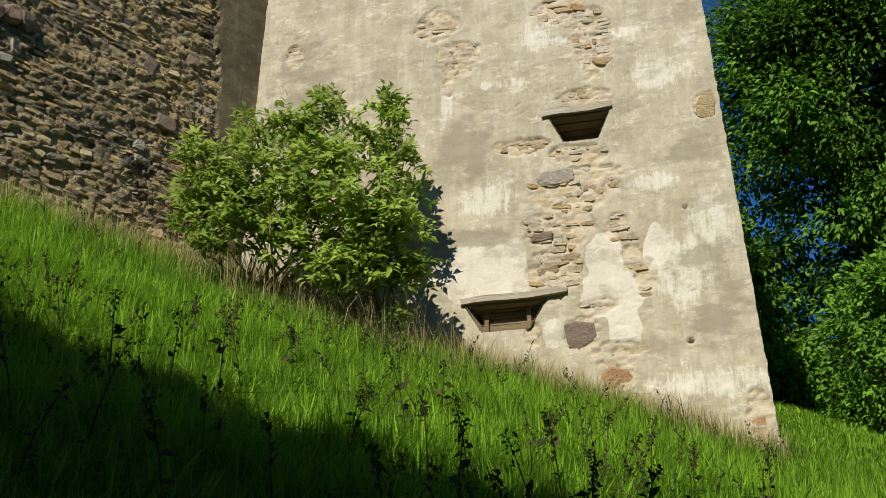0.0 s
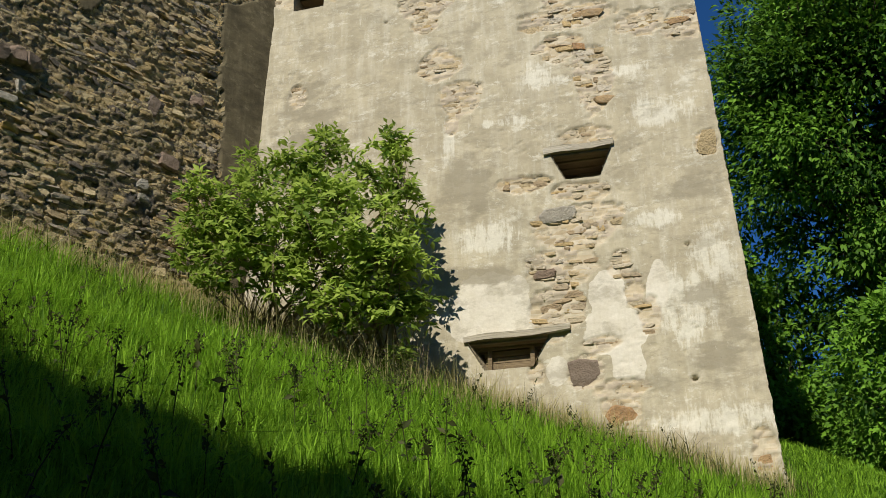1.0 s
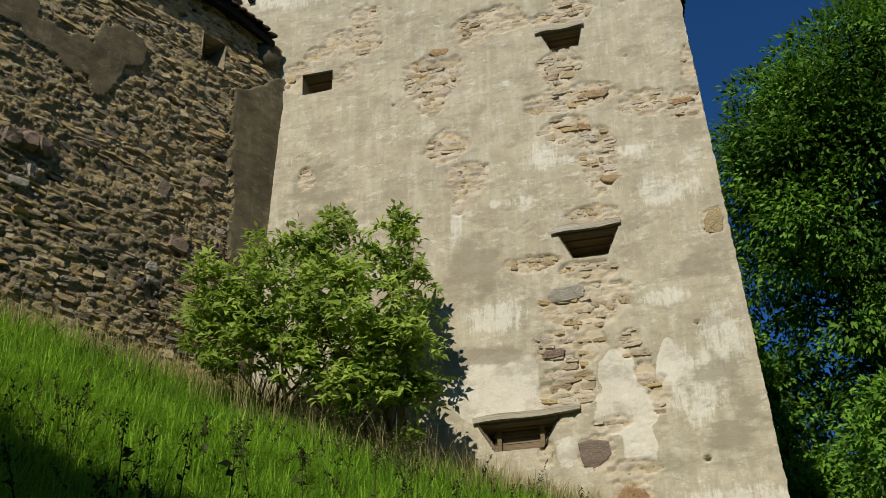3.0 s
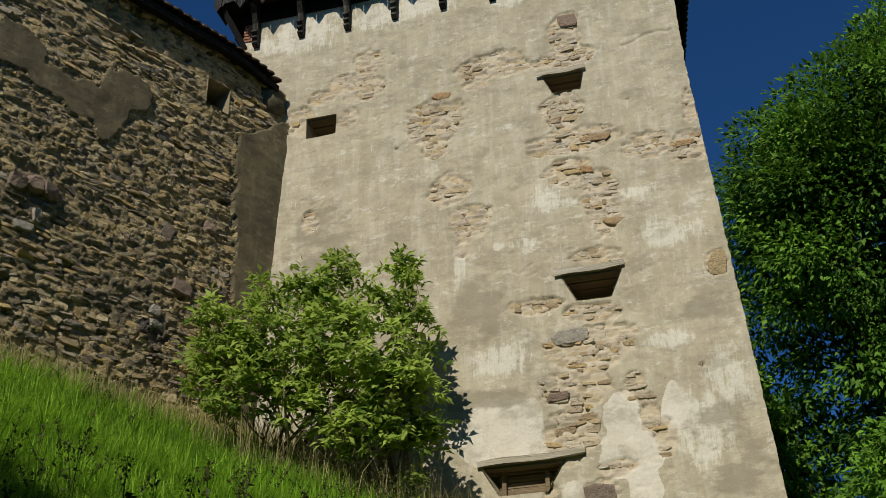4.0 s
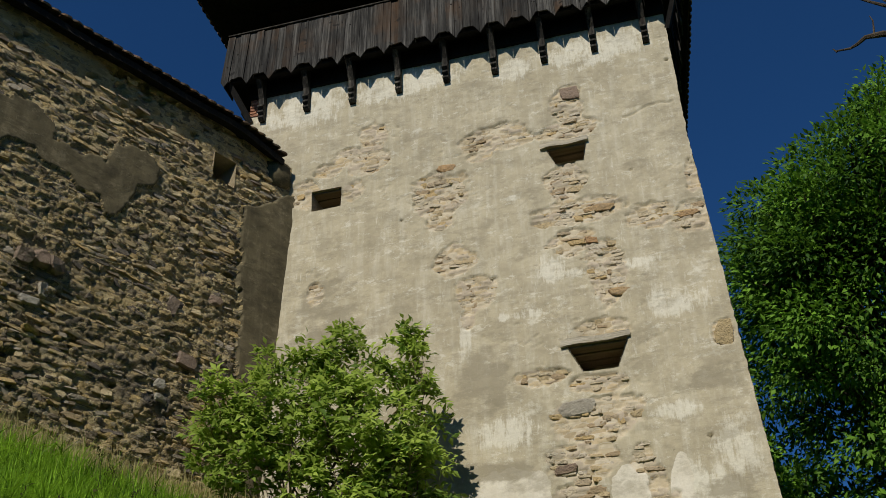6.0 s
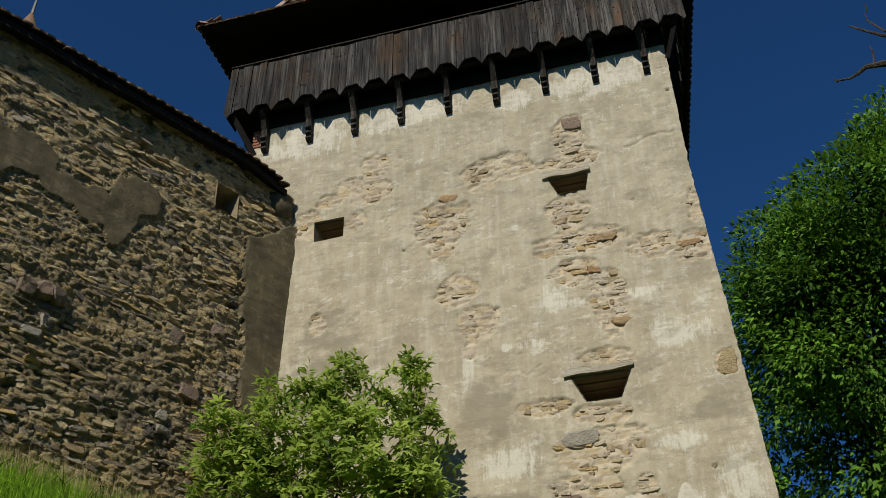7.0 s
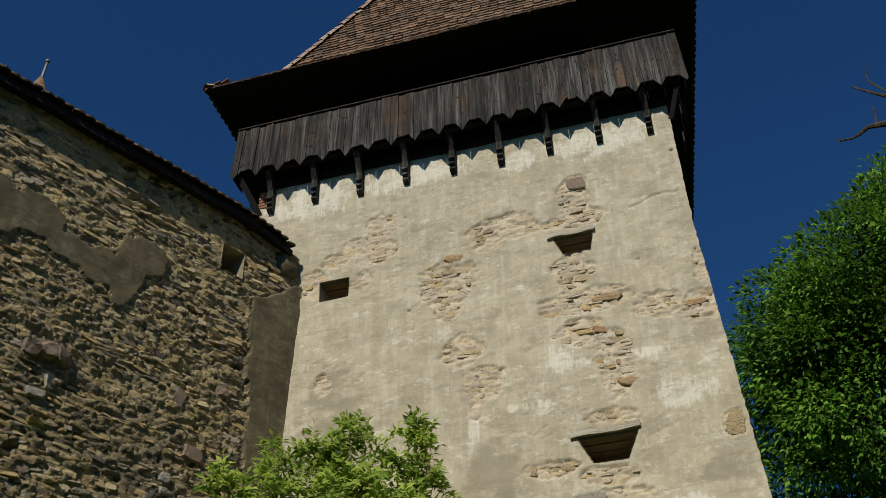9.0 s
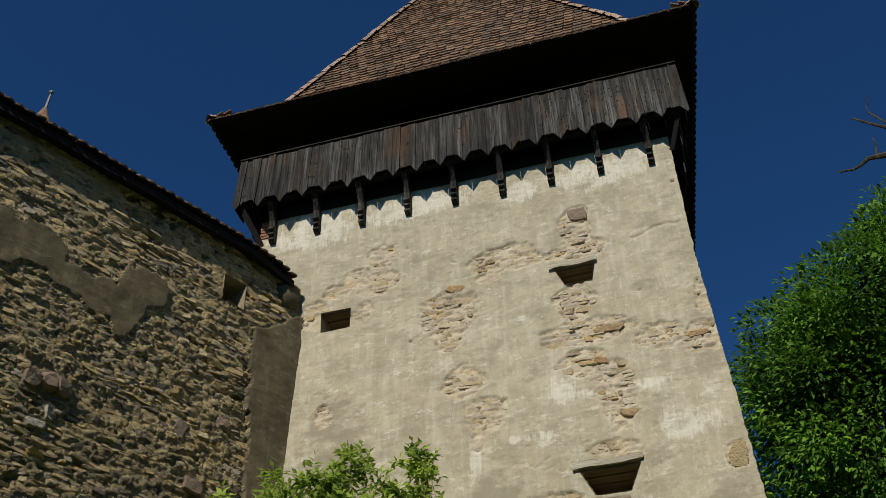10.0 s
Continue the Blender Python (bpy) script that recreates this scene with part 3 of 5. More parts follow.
def build_opening(k, shut, label):
    tl, tr, bl, br, zt, zb = HOLES[k]
    rng = random.Random(60 + k)
    win = thing("window_%d" % (k + 1), TOWER, label, "window", "", "structure")
    y0, d = -float(batter((zt + zb) / 2)) + 0.012, 0.55
    outer = [(tl, zt), (tr, zt), (br, zb), (bl, zb)]
    cx, cz = (tl + tr) / 2, zb + (zt - zb) * 0.45
    inner = [(cx + (px - cx) * 0.72, cz + (pz - cz) * 0.62) for px, pz in outer]
    vs = [(p, y0 - (0.05 if j < 2 else 0.02), q) for j, (p, q) in enumerate(outer)] + [(p, y0 + d, q) for p, q in inner]
    # behind: a short dark shaft into the wall
    vs += [(p, y0 + d + 0.9, q) for p, q in inner]
    fs = [(j, (j + 1) % 4, 4 + (j + 1) % 4, 4 + j) for j in range(4)] + [(4 + j, 4 + (j + 1) % 4, 8 + (j + 1) % 4, 8 + j) for j in range(4)] + [(8, 9, 10, 11)]
    raw("reveal", vs, fs, M_MORTAR, win, "splayed rough mortar reveal")
    # boarded ceiling of the splay
    bm = bmesh.new()
    for j in range(3):
        t = (j + 0.5) / 3
        add_box(bm, ((tr - tl) * (1 - 0.22 * t), d / 3 - 0.01, 0.035), (cx, y0 + d * t, zt - 0.012 - (zt - inner[0][1]) * t), None, 0.004, 0.006, rng)
    part("ceiling_boards", bm, M_SHUTTER, win)
    if k != 2:
        bm = bmesh.new()
        long = (0.10, 0.30) if k == 0 else (0.02, 0.05)
        n, x0, x1 = 9, tl - (0.05 if k == 0 else 0.10), tr + long[1]
        grid = []
        for j in range(n):
            t = j / (n - 1)
            h = (0.075 if k == 0 else 0.095) + 0.012 * math.sin(3 * t + k)
            lift = zt + (0.025 if k == 0 else 0.042) + (0.05 * t if k == 0 else 0.02 * t) + 0.012 * math.sin(7 * t)
            px = x0 + (x1 - x0) * t
            fwd = -0.05 - 0.012 * math.sin(9 * t)
            grid.append([bm.verts.new((px, y0 + a, lift + b)) for a, b in ((fwd, -h / 2), (fwd - 0.01, h / 2), (0.18, h / 2), (0.18, -h / 2))])
        for a, b in zip(grid, grid[1:]):
            for j in range(4):
                bm.faces.new((a[j], b[j], b[(j + 1) % 4], a[(j + 1) % 4]))
        bm.faces.new(grid[0][::-1])
        bm.faces.new(grid[-1])
        bmesh.ops.recalc_face_normals(bm, faces=bm.faces)
        part("lintel", bm, M_LINTEL, win, "bleached grey timber lintel")
    if shut:
        ilx, irx = inner[3][0] - 0.08, inner[2][0] + 0.08
        zi, zo = inner[3][1], inner[0][1]
        for j in range(3):
            bm = bmesh.new()
            h = (zo - zi) / 3
            add_box(bm, (irx - ilx + 0.1, 0.03, h - 0.012), ((ilx + irx) / 2, y0 + 0.24 + 0.012 * (j % 2), zi + h * (j + 0.5)), None, 0.004, 0.008, rng)
            part("plank", bm, M_SHUTTER, win)
        for side in (ilx + 0.02, irx - 0.02):
            bm = bmesh.new()
            add_box(bm, (0.06, 0.05, zo - zi + 0.05), (side, y0 + 0.20, (zi + zo) / 2), None, 0.005, 0.006, rng)
            part("jamb", bm, M_SHUTTER, win)


build_opening(0, True, "splayed embrasure shut with old brown planks")
build_opening(1, False, "splayed open embrasure under a grey timber lintel")
build_opening(2, False, "small square opening in the plaster")
build_opening(3, False, "open embrasure under a weathered timber lintel")


# ---- gallery, brackets and roof of the tower ----
GAL, GAL_TOP, GAL_LOW = 0.42, 17.55, 16.16


def build_gallery():
    rng = random.Random(8)
    gal = thing("timber_gallery", TOWER, "weathered dark board gallery with pointed lower edge", "gallery")
    x0, x1 = -WIDE - GAL, GAL
    n = 57
    w = (x1 - x0) / n
    tips = [-7.88 + 0.459 * k for k in range(-2, 20)]

    def lower(px):
        """Saw-toothed lower edge: sharp points with flat notches between."""
        return GAL_LOW + 0.21 * min(1.0, min(abs(px - q) for q in tips) / 0.125)

    for i in range(n):
        lean = (i + 0.5 - n / 2) / n * 0.10
        top = GAL_TOP + 0.02 * math.sin(i * 0.7) + rng.uniform(-0.012, 0.012)
        drop = rng.uniform(-0.015, 0.015)
        a, b = x0 + i * w + rng.uniform(0.001, 0.005), x0 + (i + 1) * w - rng.uniform(0.001, 0.005)
        cuts = sorted([a, b] + [q + e for q in tips for e in (-0.125, 0, 0.125) if a + 0.004 < q + e < b - 0.004])
        y, th = -GAL + rng.uniform(-0.012, 0.014), 0.028
        bm = bmesh.new()
        pts = [(q, lower(q) + drop) for q in cuts] + [(b, top), (a, top)]
        skew = lambda px, pz: px + lean * (GAL_TOP - pz) / 1.4
        fr = [bm.verts.new((skew(px, pz), y + 0.05 * (pz - GAL_TOP) / 1.4, pz)) for px, pz in pts]
        bk = [bm.verts.new((v.co.x, v.co.y + th, v.co.z)) for v in fr]
        bm.faces.new(fr)
        bm.faces.new(bk[::-1])
        for j in range(len(pts)):
            bm.faces.new((fr[j], bk[j], bk[(j + 1) % len(pts)], fr[(j + 1) % len(pts)]))
        bmesh.ops.recalc_face_normals(bm, faces=bm.faces)
        board = part("board", bm, M_BOARD, gal)
        # cover strip over every third joint
        if i % 3 == 1:
            bm = bmesh.new()
            low = lower(b) + 0.02
            add_box(bm, (0.032, 0.016, top - low - 0.02), (b + lean * 0.4, y - 0.014, (top + low) / 2), None, 0.003, 0.004, rng)
            part("cover_strip", bm, M_BOARD, gal)
        # old nail and knot holes, most of them towards the weather corner
        for _ in range(3 if i > 36 else (1 if rng.random() < 0.3 else 0)):
            bm = bmesh.new()
            r = rng.uniform(0.012, 0.022)
            bmesh.ops.create_cone(bm, cap_ends=True, segments=7, radius1=r, radius2=r * 0.7, depth=0.012)
            kz = rng.uniform(GAL_LOW + 0.35, GAL_TOP - 0.15)
            bmesh.ops.transform(bm, matrix=pose(skew((a + b) / 2 + rng.uniform(-0.04, 0.04), kz), y + 0.05 * (kz - GAL_TOP) / 1.4 - 0.002, kz, 90), verts=bm.verts)
            part("knot", bm, M_BEAM, board)
    bm = bmesh.new()
    add_box(bm, (x1 - x0, 0.03, 0.035), ((x0 + x1) / 2, -GAL - 0.02, GAL_TOP + 0.03), None, 0.004, 0.004, rng)
    part("top_batten", bm, M_BRACKET, gal)
    # boards on the two flanks and the back, sawn the same way
    for name, px in (("flank_board", x0), ("flank_board", x1)):
        for i in range(22):
            bm = bmesh.new()
            y = -GAL + 0.23 + i * 0.4
            add_box(bm, (0.028, 0.39, 1.3 - 0.12 * (i % 2)), (px - (SKEW * (y + GAL) if px > 0 else 0), y, GAL_TOP - 0.65 + 0.06 * (i % 2)), None, 0, 0.006, rng)
            part(name, bm, M_BOARD, gal)
    bm = bmesh.new()
    add_box(bm, (x1 - x0, 0.03, 1.3), ((x0 + x1) / 2, DEEP + GAL, GAL_TOP - 0.65))
    part("back_boards", bm, M_BOARD, gal)
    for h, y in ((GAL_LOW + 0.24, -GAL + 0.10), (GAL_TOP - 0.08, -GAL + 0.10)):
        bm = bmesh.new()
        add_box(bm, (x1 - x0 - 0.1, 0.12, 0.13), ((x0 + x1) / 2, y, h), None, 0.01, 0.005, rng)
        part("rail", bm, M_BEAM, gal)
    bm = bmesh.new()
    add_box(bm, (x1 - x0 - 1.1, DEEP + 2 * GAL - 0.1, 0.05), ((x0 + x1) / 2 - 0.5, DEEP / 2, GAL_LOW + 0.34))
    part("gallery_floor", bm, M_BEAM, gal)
    # Added near-black beam: stands in for gallery shade on the wall top.
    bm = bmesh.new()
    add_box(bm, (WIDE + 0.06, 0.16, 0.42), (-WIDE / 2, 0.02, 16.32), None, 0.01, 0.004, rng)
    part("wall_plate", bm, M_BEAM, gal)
    # diagonal brace at the corner
    bm = bmesh.new()
    vs, fs = [], []
    tube(vs, fs, [(-WIDE + 0.02, 0.02, 15.55), (-WIDE - 0.36, -0.36, 16.4)], [0.075, 0.08], 4)
    raw("corner_brace", vs, fs, M_BEAM, gal)
    vs, fs = [], []
    tube(vs, fs, [(0.02, 0.02, 15.75), (0.30, -0.33, 16.4)], [0.06, 0.06], 4)
    raw("corner_brace", vs, fs, M_BEAM, gal)


def bracket_mesh():
    """A carved console beam: stepped lower end against the wall, leaning out to the gallery."""
    bm = bmesh.new()
    prof = [(0.02, 0.0), (-0.06, 0.0), (-0.115, 0.045), (-0.115, 0.085), (-0.075, 0.10), (-0.145, 0.155), (-0.145, 0.195), (-0.10, 0.21), (-0.175, 0.27), (-0.175, 0.31),
            (-0.12, 0.34), (-0.14, 0.50), (-0.24, 0.66), (-0.36, 0.86), (-0.36, 1.0), (0.02, 1.0)]
    ls = [bm.verts.new((-0.055, y, z)) for y, z in prof]
    rs = [bm.verts.new((0.055, y, z)) for y, z in prof]
    bm.faces.new(ls)
    bm.faces.new(rs[::-1])
    for j in range(len(prof)):
        bm.faces.new((ls[j], rs[j], rs[(j + 1) % len(prof)], ls[(j + 1) % len(prof)]))
    bmesh.ops.recalc_face_normals(bm, faces=bm.faces)
    bmesh.ops.triangulate(bm, faces=[f for f in bm.faces if len(f.verts) > 4])
    me = bpy.data.meshes.new("bracket")
    bm.to_mesh(me)
    bm.free()
    me.materials.append(M_BRACKET)
    return me


def build_brackets():
    me = bracket_mesh()
    for i in range(9):
        ob = new("bracket", me)
        ob.matrix_basis = TOWER @ pose(-7.73 + i * 0.918, 0, 15.50 + 0.03 * math.sin(i * 2.1))
        tagged(ob, "carved dark timber bracket under the board gallery", "bracket", "brackets under the gallery")


build_gallery()
build_brackets()

EAVE, EAVE_Z, BREAK, BREAK_Z = 0.98, 18.38, 0.04, 19.15
APEX = (-4.64, 3.5, 28.0)  # a little off the middle: the old roof has settled


def tile_mesh(name, rng, w=0.20, long=0.38):
    """A flat clay tile with a rounded lower end; x across, y up the slope, z outwards."""
    out = [(-w / 2, long), (-w / 2, 0.05), (-w * 0.3, 0.012), (0, 0.0), (w * 0.3, 0.012), (w / 2, 0.05), (w / 2, long)]
    j = lambda: rng.uniform(-0.004, 0.004)
    up = [(x + j(), y + j(), 0.062 + j() if y < 0.1 else 0.012) for x, y in out]
    dn = [(x, y, z - 0.03) for x, y, z in up]
    k = len(out)
    me = bpy.data.meshes.new(name)
    me.from_pydata(up + dn, [], [tuple(range(k))[::-1]] + [(i, i + 1, k + i + 1, k + i) for i in range(k - 1)])
    me.update()
    me.materials.append(M_TILE)
    return me


def build_roof():
    rng = random.Random(12)
    roof = thing("tower_roof", TOWER, "steep hipped roof of brown clay tiles with flared eaves", "roof")
    ring = lambda o, z: [(-WIDE - o, -o, z), (o, -o, z), (o - SKEW * (DEEP + 2 * o), DEEP + o, z), (-WIDE - o, DEEP + o, z)]
    vs = ring(EAVE, EAVE_Z) + ring(BREAK, BREAK_Z) + [APEX]
    fs = [(i, (i + 1) % 4, 4 + (i + 1) % 4, 4 + i) for i in range(4)] + [(4 + i, 4 + (i + 1) % 4, 8) for i in range(4)]
    raw("roof_deck", vs, fs, M_TILE, roof)
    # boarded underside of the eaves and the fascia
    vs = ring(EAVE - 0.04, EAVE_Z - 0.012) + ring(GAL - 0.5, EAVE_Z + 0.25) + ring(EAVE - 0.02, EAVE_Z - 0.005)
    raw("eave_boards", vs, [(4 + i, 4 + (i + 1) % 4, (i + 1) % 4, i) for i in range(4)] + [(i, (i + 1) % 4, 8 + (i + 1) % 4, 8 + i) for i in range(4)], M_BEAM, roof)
    kinds = [tile_mesh("tile", rng) for _ in range(6)]
    pieces, rest = [], []
    foot, waist = ((-WIDE - EAVE, -EAVE, EAVE_Z), (EAVE, -EAVE, EAVE_Z)), ((-WIDE - BREAK, -BREAK, BREAK_Z), (BREAK, -BREAK, BREAK_Z))
    for low_edge, high_edge, first in ((foot, waist, False), (waist, (APEX, APEX), True)):
        (l0, y0, z0), (r0, _, _), (l1, y1, z1), (r1, _, _) = (*low_edge, *high_edge)
        run, rise = y1 - y0, z1 - z0
        L, ang = math.hypot(run, rise), math.degrees(math.atan2(rise, run))
        rows = int(L / 0.19)
        for r in range(rows):
            t = r / rows
            a, b = l0 + (l1 - l0) * t, r0 + (r1 - r0) * t
            m = int((b - a) / 0.205)
            for c in range(m):
                px = a + (c + (0.5 if r % 2 else 0.0) + 0.25) * (b - a) / max(m, 1)
                k = rng.randrange(6)
                dip = 0.012 * math.sin(px * 1.7 + r * 0.3)
                mt = pose(px + rng.uniform(-.01, .01), y0 + run * t, z0 + rise * t + dip, ang + rng.uniform(-4, 2.5), 0, rng.uniform(-2.5, 2.5))
                (pieces if first and r < 7 and len(pieces) < 300 else rest).append((k, mt))
    joined_copies("roof_tiles", kinds, rest, M_TILE, roof)
    for k, mt in pieces:
        placed("tile", kinds[k], mt, roof)
    # tile ends along the flank eaves
    ends = []
    for sx in (-1, 1):
        for r in range(2):
            for c in range(54):
                y = -EAVE + 0.1 + c * 0.18 + 0.09 * r
                px = (EAVE - SKEW * (y + EAVE) if sx > 0 else -WIDE - EAVE) + sx * (0.03 - 0.14 * r)
                ends.append((rng.randrange(6), pose(px, y, EAVE_Z + 0.11 * r + rng.uniform(-.012, .012), 38 + rng.uniform(-5, 5), 0, 90 * sx)))
    joined_copies("flank_tiles", kinds, ends, M_TILE, roof)
    # ridge tiles along the two front hips
    hip = bpy.data.meshes.new("hip_tile")
    vs, fs = [], []
    for e, (r, y) in enumerate(((0.13, 0.0), (0.10, 0.40))):
        for s in range(6):
            a = math.pi * s / 5
            vs.append((r * math.cos(a), y, r * math.sin(a) * 0.8))
    fs = [(s, s + 1, 7 + s, 6 + s) for s in range(5)]
    hip.from_pydata(vs, [], fs)
    hip.materials.append(M_HIP)
    for sx in (-1, 1):
        side_x = lambda o: o if sx > 0 else -WIDE - o
        for p, q in ((Vector((side_x(EAVE), -EAVE, EAVE_Z)), Vector((side_x(BREAK), -BREAK, BREAK_Z))), (Vector((side_x(BREAK), -BREAK, BREAK_Z)), Vector(APEX))):
            d = (q - p).normalized()
            side = d.cross(Vector((0, 0, 1))).normalized()
            upv = side.cross(d)
            n = int((q - p).length / 0.33)
            for i in range(n):
                e = p.lerp(q, i / n) + upv * 0.02
                m = Matrix((side, d, upv)).transposed().to_4x4()
                m.translation = e
                placed("hip_tile", hip, m @ pose(0, 0, 0.02, rng.uniform(-5, 5), 0, rng.uniform(-3, 3)), roof)


build_roof()

# ---- the curtain wall: local x along it towards the tower, y into it ----
WALL = pose(-2.95, 15.40, 0, 0, 0, 48.5)
WALL_LONG, WALL_TOP = 15.0, 14.36
WALL_HOLE = (-1.68, -1.22, 13.08, 13.62)
RENDERED = [(-6.1, 12.2, .55, .45), (-5.5, 12.15, .55, .48), (-4.9, 12.28, .5, .44), (-4.3, 12.02, .45, .28), (-3.75, 11.95, .45, .36), (-3.4, 11.85, .3, .42), (-3.05, 12.52, .38, .36), (-3.3, 12.3, .3, .5)]
UPPER = 13.6


def rendered_depth(x, z):
    """Over 0 where old grey render still clings: a torn patch, and a strip beside the tower with a slanting top."""
    patch = blobs(x, z, RENDERED, 70, 0.34, 3.0)
    ragged = value_noise(x * 2.2, z * 2.2, 72, 4, 0.6)
    strip = np.minimum((x + 0.86 + 0.03 * (z - 10)) * 1.5 + 0.22 * ragged, (13.62 + 0.85 * x - z) * 1.2 + 0.25 * ragged)
    return np.maximum(patch, strip)


def sag(x):
    x = np.asarray(x, float)
    return -0.18 * np.clip((x + 1.8) / 1.8, 0, 1.2) ** 2


def build_wall():
    rng = random.Random(31)
    wall = thing("curtain_wall", WALL, "high rubble fieldstone curtain wall with patches of old grey render", "wall")
    dx = 0.027
    nx, nz = int(8.3 / dx) + 1, int((WALL_TOP - 5.0) / dx) + 1
    x, z = np.meshgrid(np.linspace(-8.0, 0.3, nx), np.linspace(5.0, WALL_TOP, nz), indexing="ij")
    x0, x1, z0, z1 = WALL_HOLE
    for e in (x0, x1):
        x = np.where(np.abs(x - e) < dx * 0.51, e, x)
    for e in (z0, z1):
        z = np.where(np.abs(z - e) < dx * 0.51, e, z)
    ren = rendered_depth(x, z)
    solid, cell = masonry(x, z, 0.20, 0.085, 95, 0.5)
    solid2, cell2 = masonry(x + 3, z, 0.12, 0.05, 97, 0.5)
    y = 0.04 * value_noise(x * 1.2, z * 1.2, 61, 3) + 0.022 * value_noise(x * 4, z * 5, 62, 4, 0.65)
    low = np.clip((UPPER - z) * 3, 0.15, 1)
    y = y + 0.045 - low * (np.clip(solid * 2.5, 0, 1) * (0.052 * cell ** 1.4 + 0.012) + np.clip(solid2 * 2.5, 0, 1) * 0.026 * cell2)
    # gaps where stones have fallen out
    pits = value_noise(x * 3.4, z * 5.0, 99, 3, 0.6)
    y = y + 0.11 * np.clip((pits - 0.46) * 6, 0, 1)
    holes = value_noise(x * 4.2, z * 6.0, 101, 3, 0.6)
    y = y + 0.09 * np.clip((holes - 0.30) * 7, 0, 1) * np.clip((z - UPPER + 0.35) * 4, 0, 1)
    y = np.where(ren > 0.03, -0.045 + 0.02 * value_noise(x * 2, z * 2, 63, 3), y)
    # the topmost band keeps a thin coat
    y = y - 0.02 * np.clip((z - UPPER) * 4, 0, 1)
    v = np.stack([x, y, z + sag(x) * np.clip((z - 12.5) / 2.2, 0, 1)], -1).reshape(-1, 3)
    i = np.arange(nx * nz).reshape(nx, nz)
    f = np.stack([i[:-1, :-1], i[1:, :-1], i[1:, 1:], i[:-1, 1:]], -1).reshape(-1, 4)
    c = np.stack([x, z], -1).reshape(-1, 2)[f].mean(1)
    keep = ~((c[:, 0] > x0) & (c[:, 0] < x1) & (c[:, 1] > z0) & (c[:, 1] < z1))
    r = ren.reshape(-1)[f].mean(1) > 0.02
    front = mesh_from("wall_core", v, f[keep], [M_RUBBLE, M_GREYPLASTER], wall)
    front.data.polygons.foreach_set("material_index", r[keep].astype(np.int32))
    spread_attr(front.data, "cell", np.where(cell2 > 0.6, cell2, cell))
    spread_attr(front.data, "joint", np.clip(1 - solid * 3.0, 0, 1))
    # Masonry is darker in ragged blobs over the lower wall.
    dark_zone = blobs(x, z, [(-4.2, 9.8, 1.2, .9), (-3.1, 9.2, 1.2, .8), (-2.2, 8.7, .9, .6), (-4.9, 8.6, 1.5, .8), (-1.3, 8.3, .6, .5), (-4.4, 10.3, .6, .35)], 88, 0.5, 2.0)
    spread_attr(front.data, "dark_zone", np.clip(dark_zone * 1.5 + 0.2, 0, 1.2))
    bm = bmesh.new()
    add_box(bm, (7.0, 0.5, WALL_TOP - 2.1), (-11.5, 0.25, (WALL_TOP + 1.6) / 2), None, 0.02)
    part("wall_length", bm, M_MORTAR, wall)
    bm = bmesh.new()
    add_box(bm, (WALL_LONG + 0.1, 0.5, WALL_TOP - 2.1), (-WALL_LONG / 2, 0.95, (WALL_TOP + 1.6) / 2))
    part("wall_back", bm, M_MORTAR, wall)
    # stones in rough courses
    kinds = [stone_mesh("stone", rng, M_STONE) for _ in range(14)]
    near, rest = [], []
    h = 5.2
    while h < WALL_TOP - 0.1:
        course = rng.choice((0.04, 0.05, 0.065, 0.085, 0.12))
        p = -8.0 + rng.uniform(0, 0.3)
        while p < 0.1:
            long = rng.uniform(0.10, 0.44) * (0.7 + course * 2.2)
            hh = course * rng.uniform(0.75, 1.25)
            a, b = p + long / 2, h + course / 2 + 0.05 * math.sin(p * 2.1) + rng.uniform(-.02, .02)
            p += long * rng.uniform(0.86, 1.0)
            if x0 - 0.05 - long / 2 < a < x1 + 0.05 + long / 2 and z0 - 0.06 < b < z1 + 0.06:
                continue
            if float(rendered_depth(np.array([a]), np.array([b]))[0]) > 0.0 or rng.random() < 0.42:
                continue
            if b > UPPER and rng.random() < 0.8:
                continue
            proud = rng.uniform(0.012, 0.042) * (1.7 if rng.random() < 0.08 else 1) if b < UPPER else rng.uniform(0.01, 0.03)
            m = pose(a, 0.02, b + float(sag(a)) * max(0, (b - 12.5) / 2.2), rng.uniform(-10, 6), rng.uniform(-6, 6), rng.uniform(-9, 9)) @ Matrix.Diagonal((long * 0.98, proud, hh * 0.98, 1))
            (near if len(near) < 300 and -4.2 < a < -0.6 and 7.3 < b < 11.0 and hh * long > 0.012 else rest).append((rng.randrange(14), m))
        h += course * 0.95
    joined_copies("small_stones", kinds, rest, M_STONE, wall)
    for k, m in near:
        placed("stone", kinds[k], m, wall)
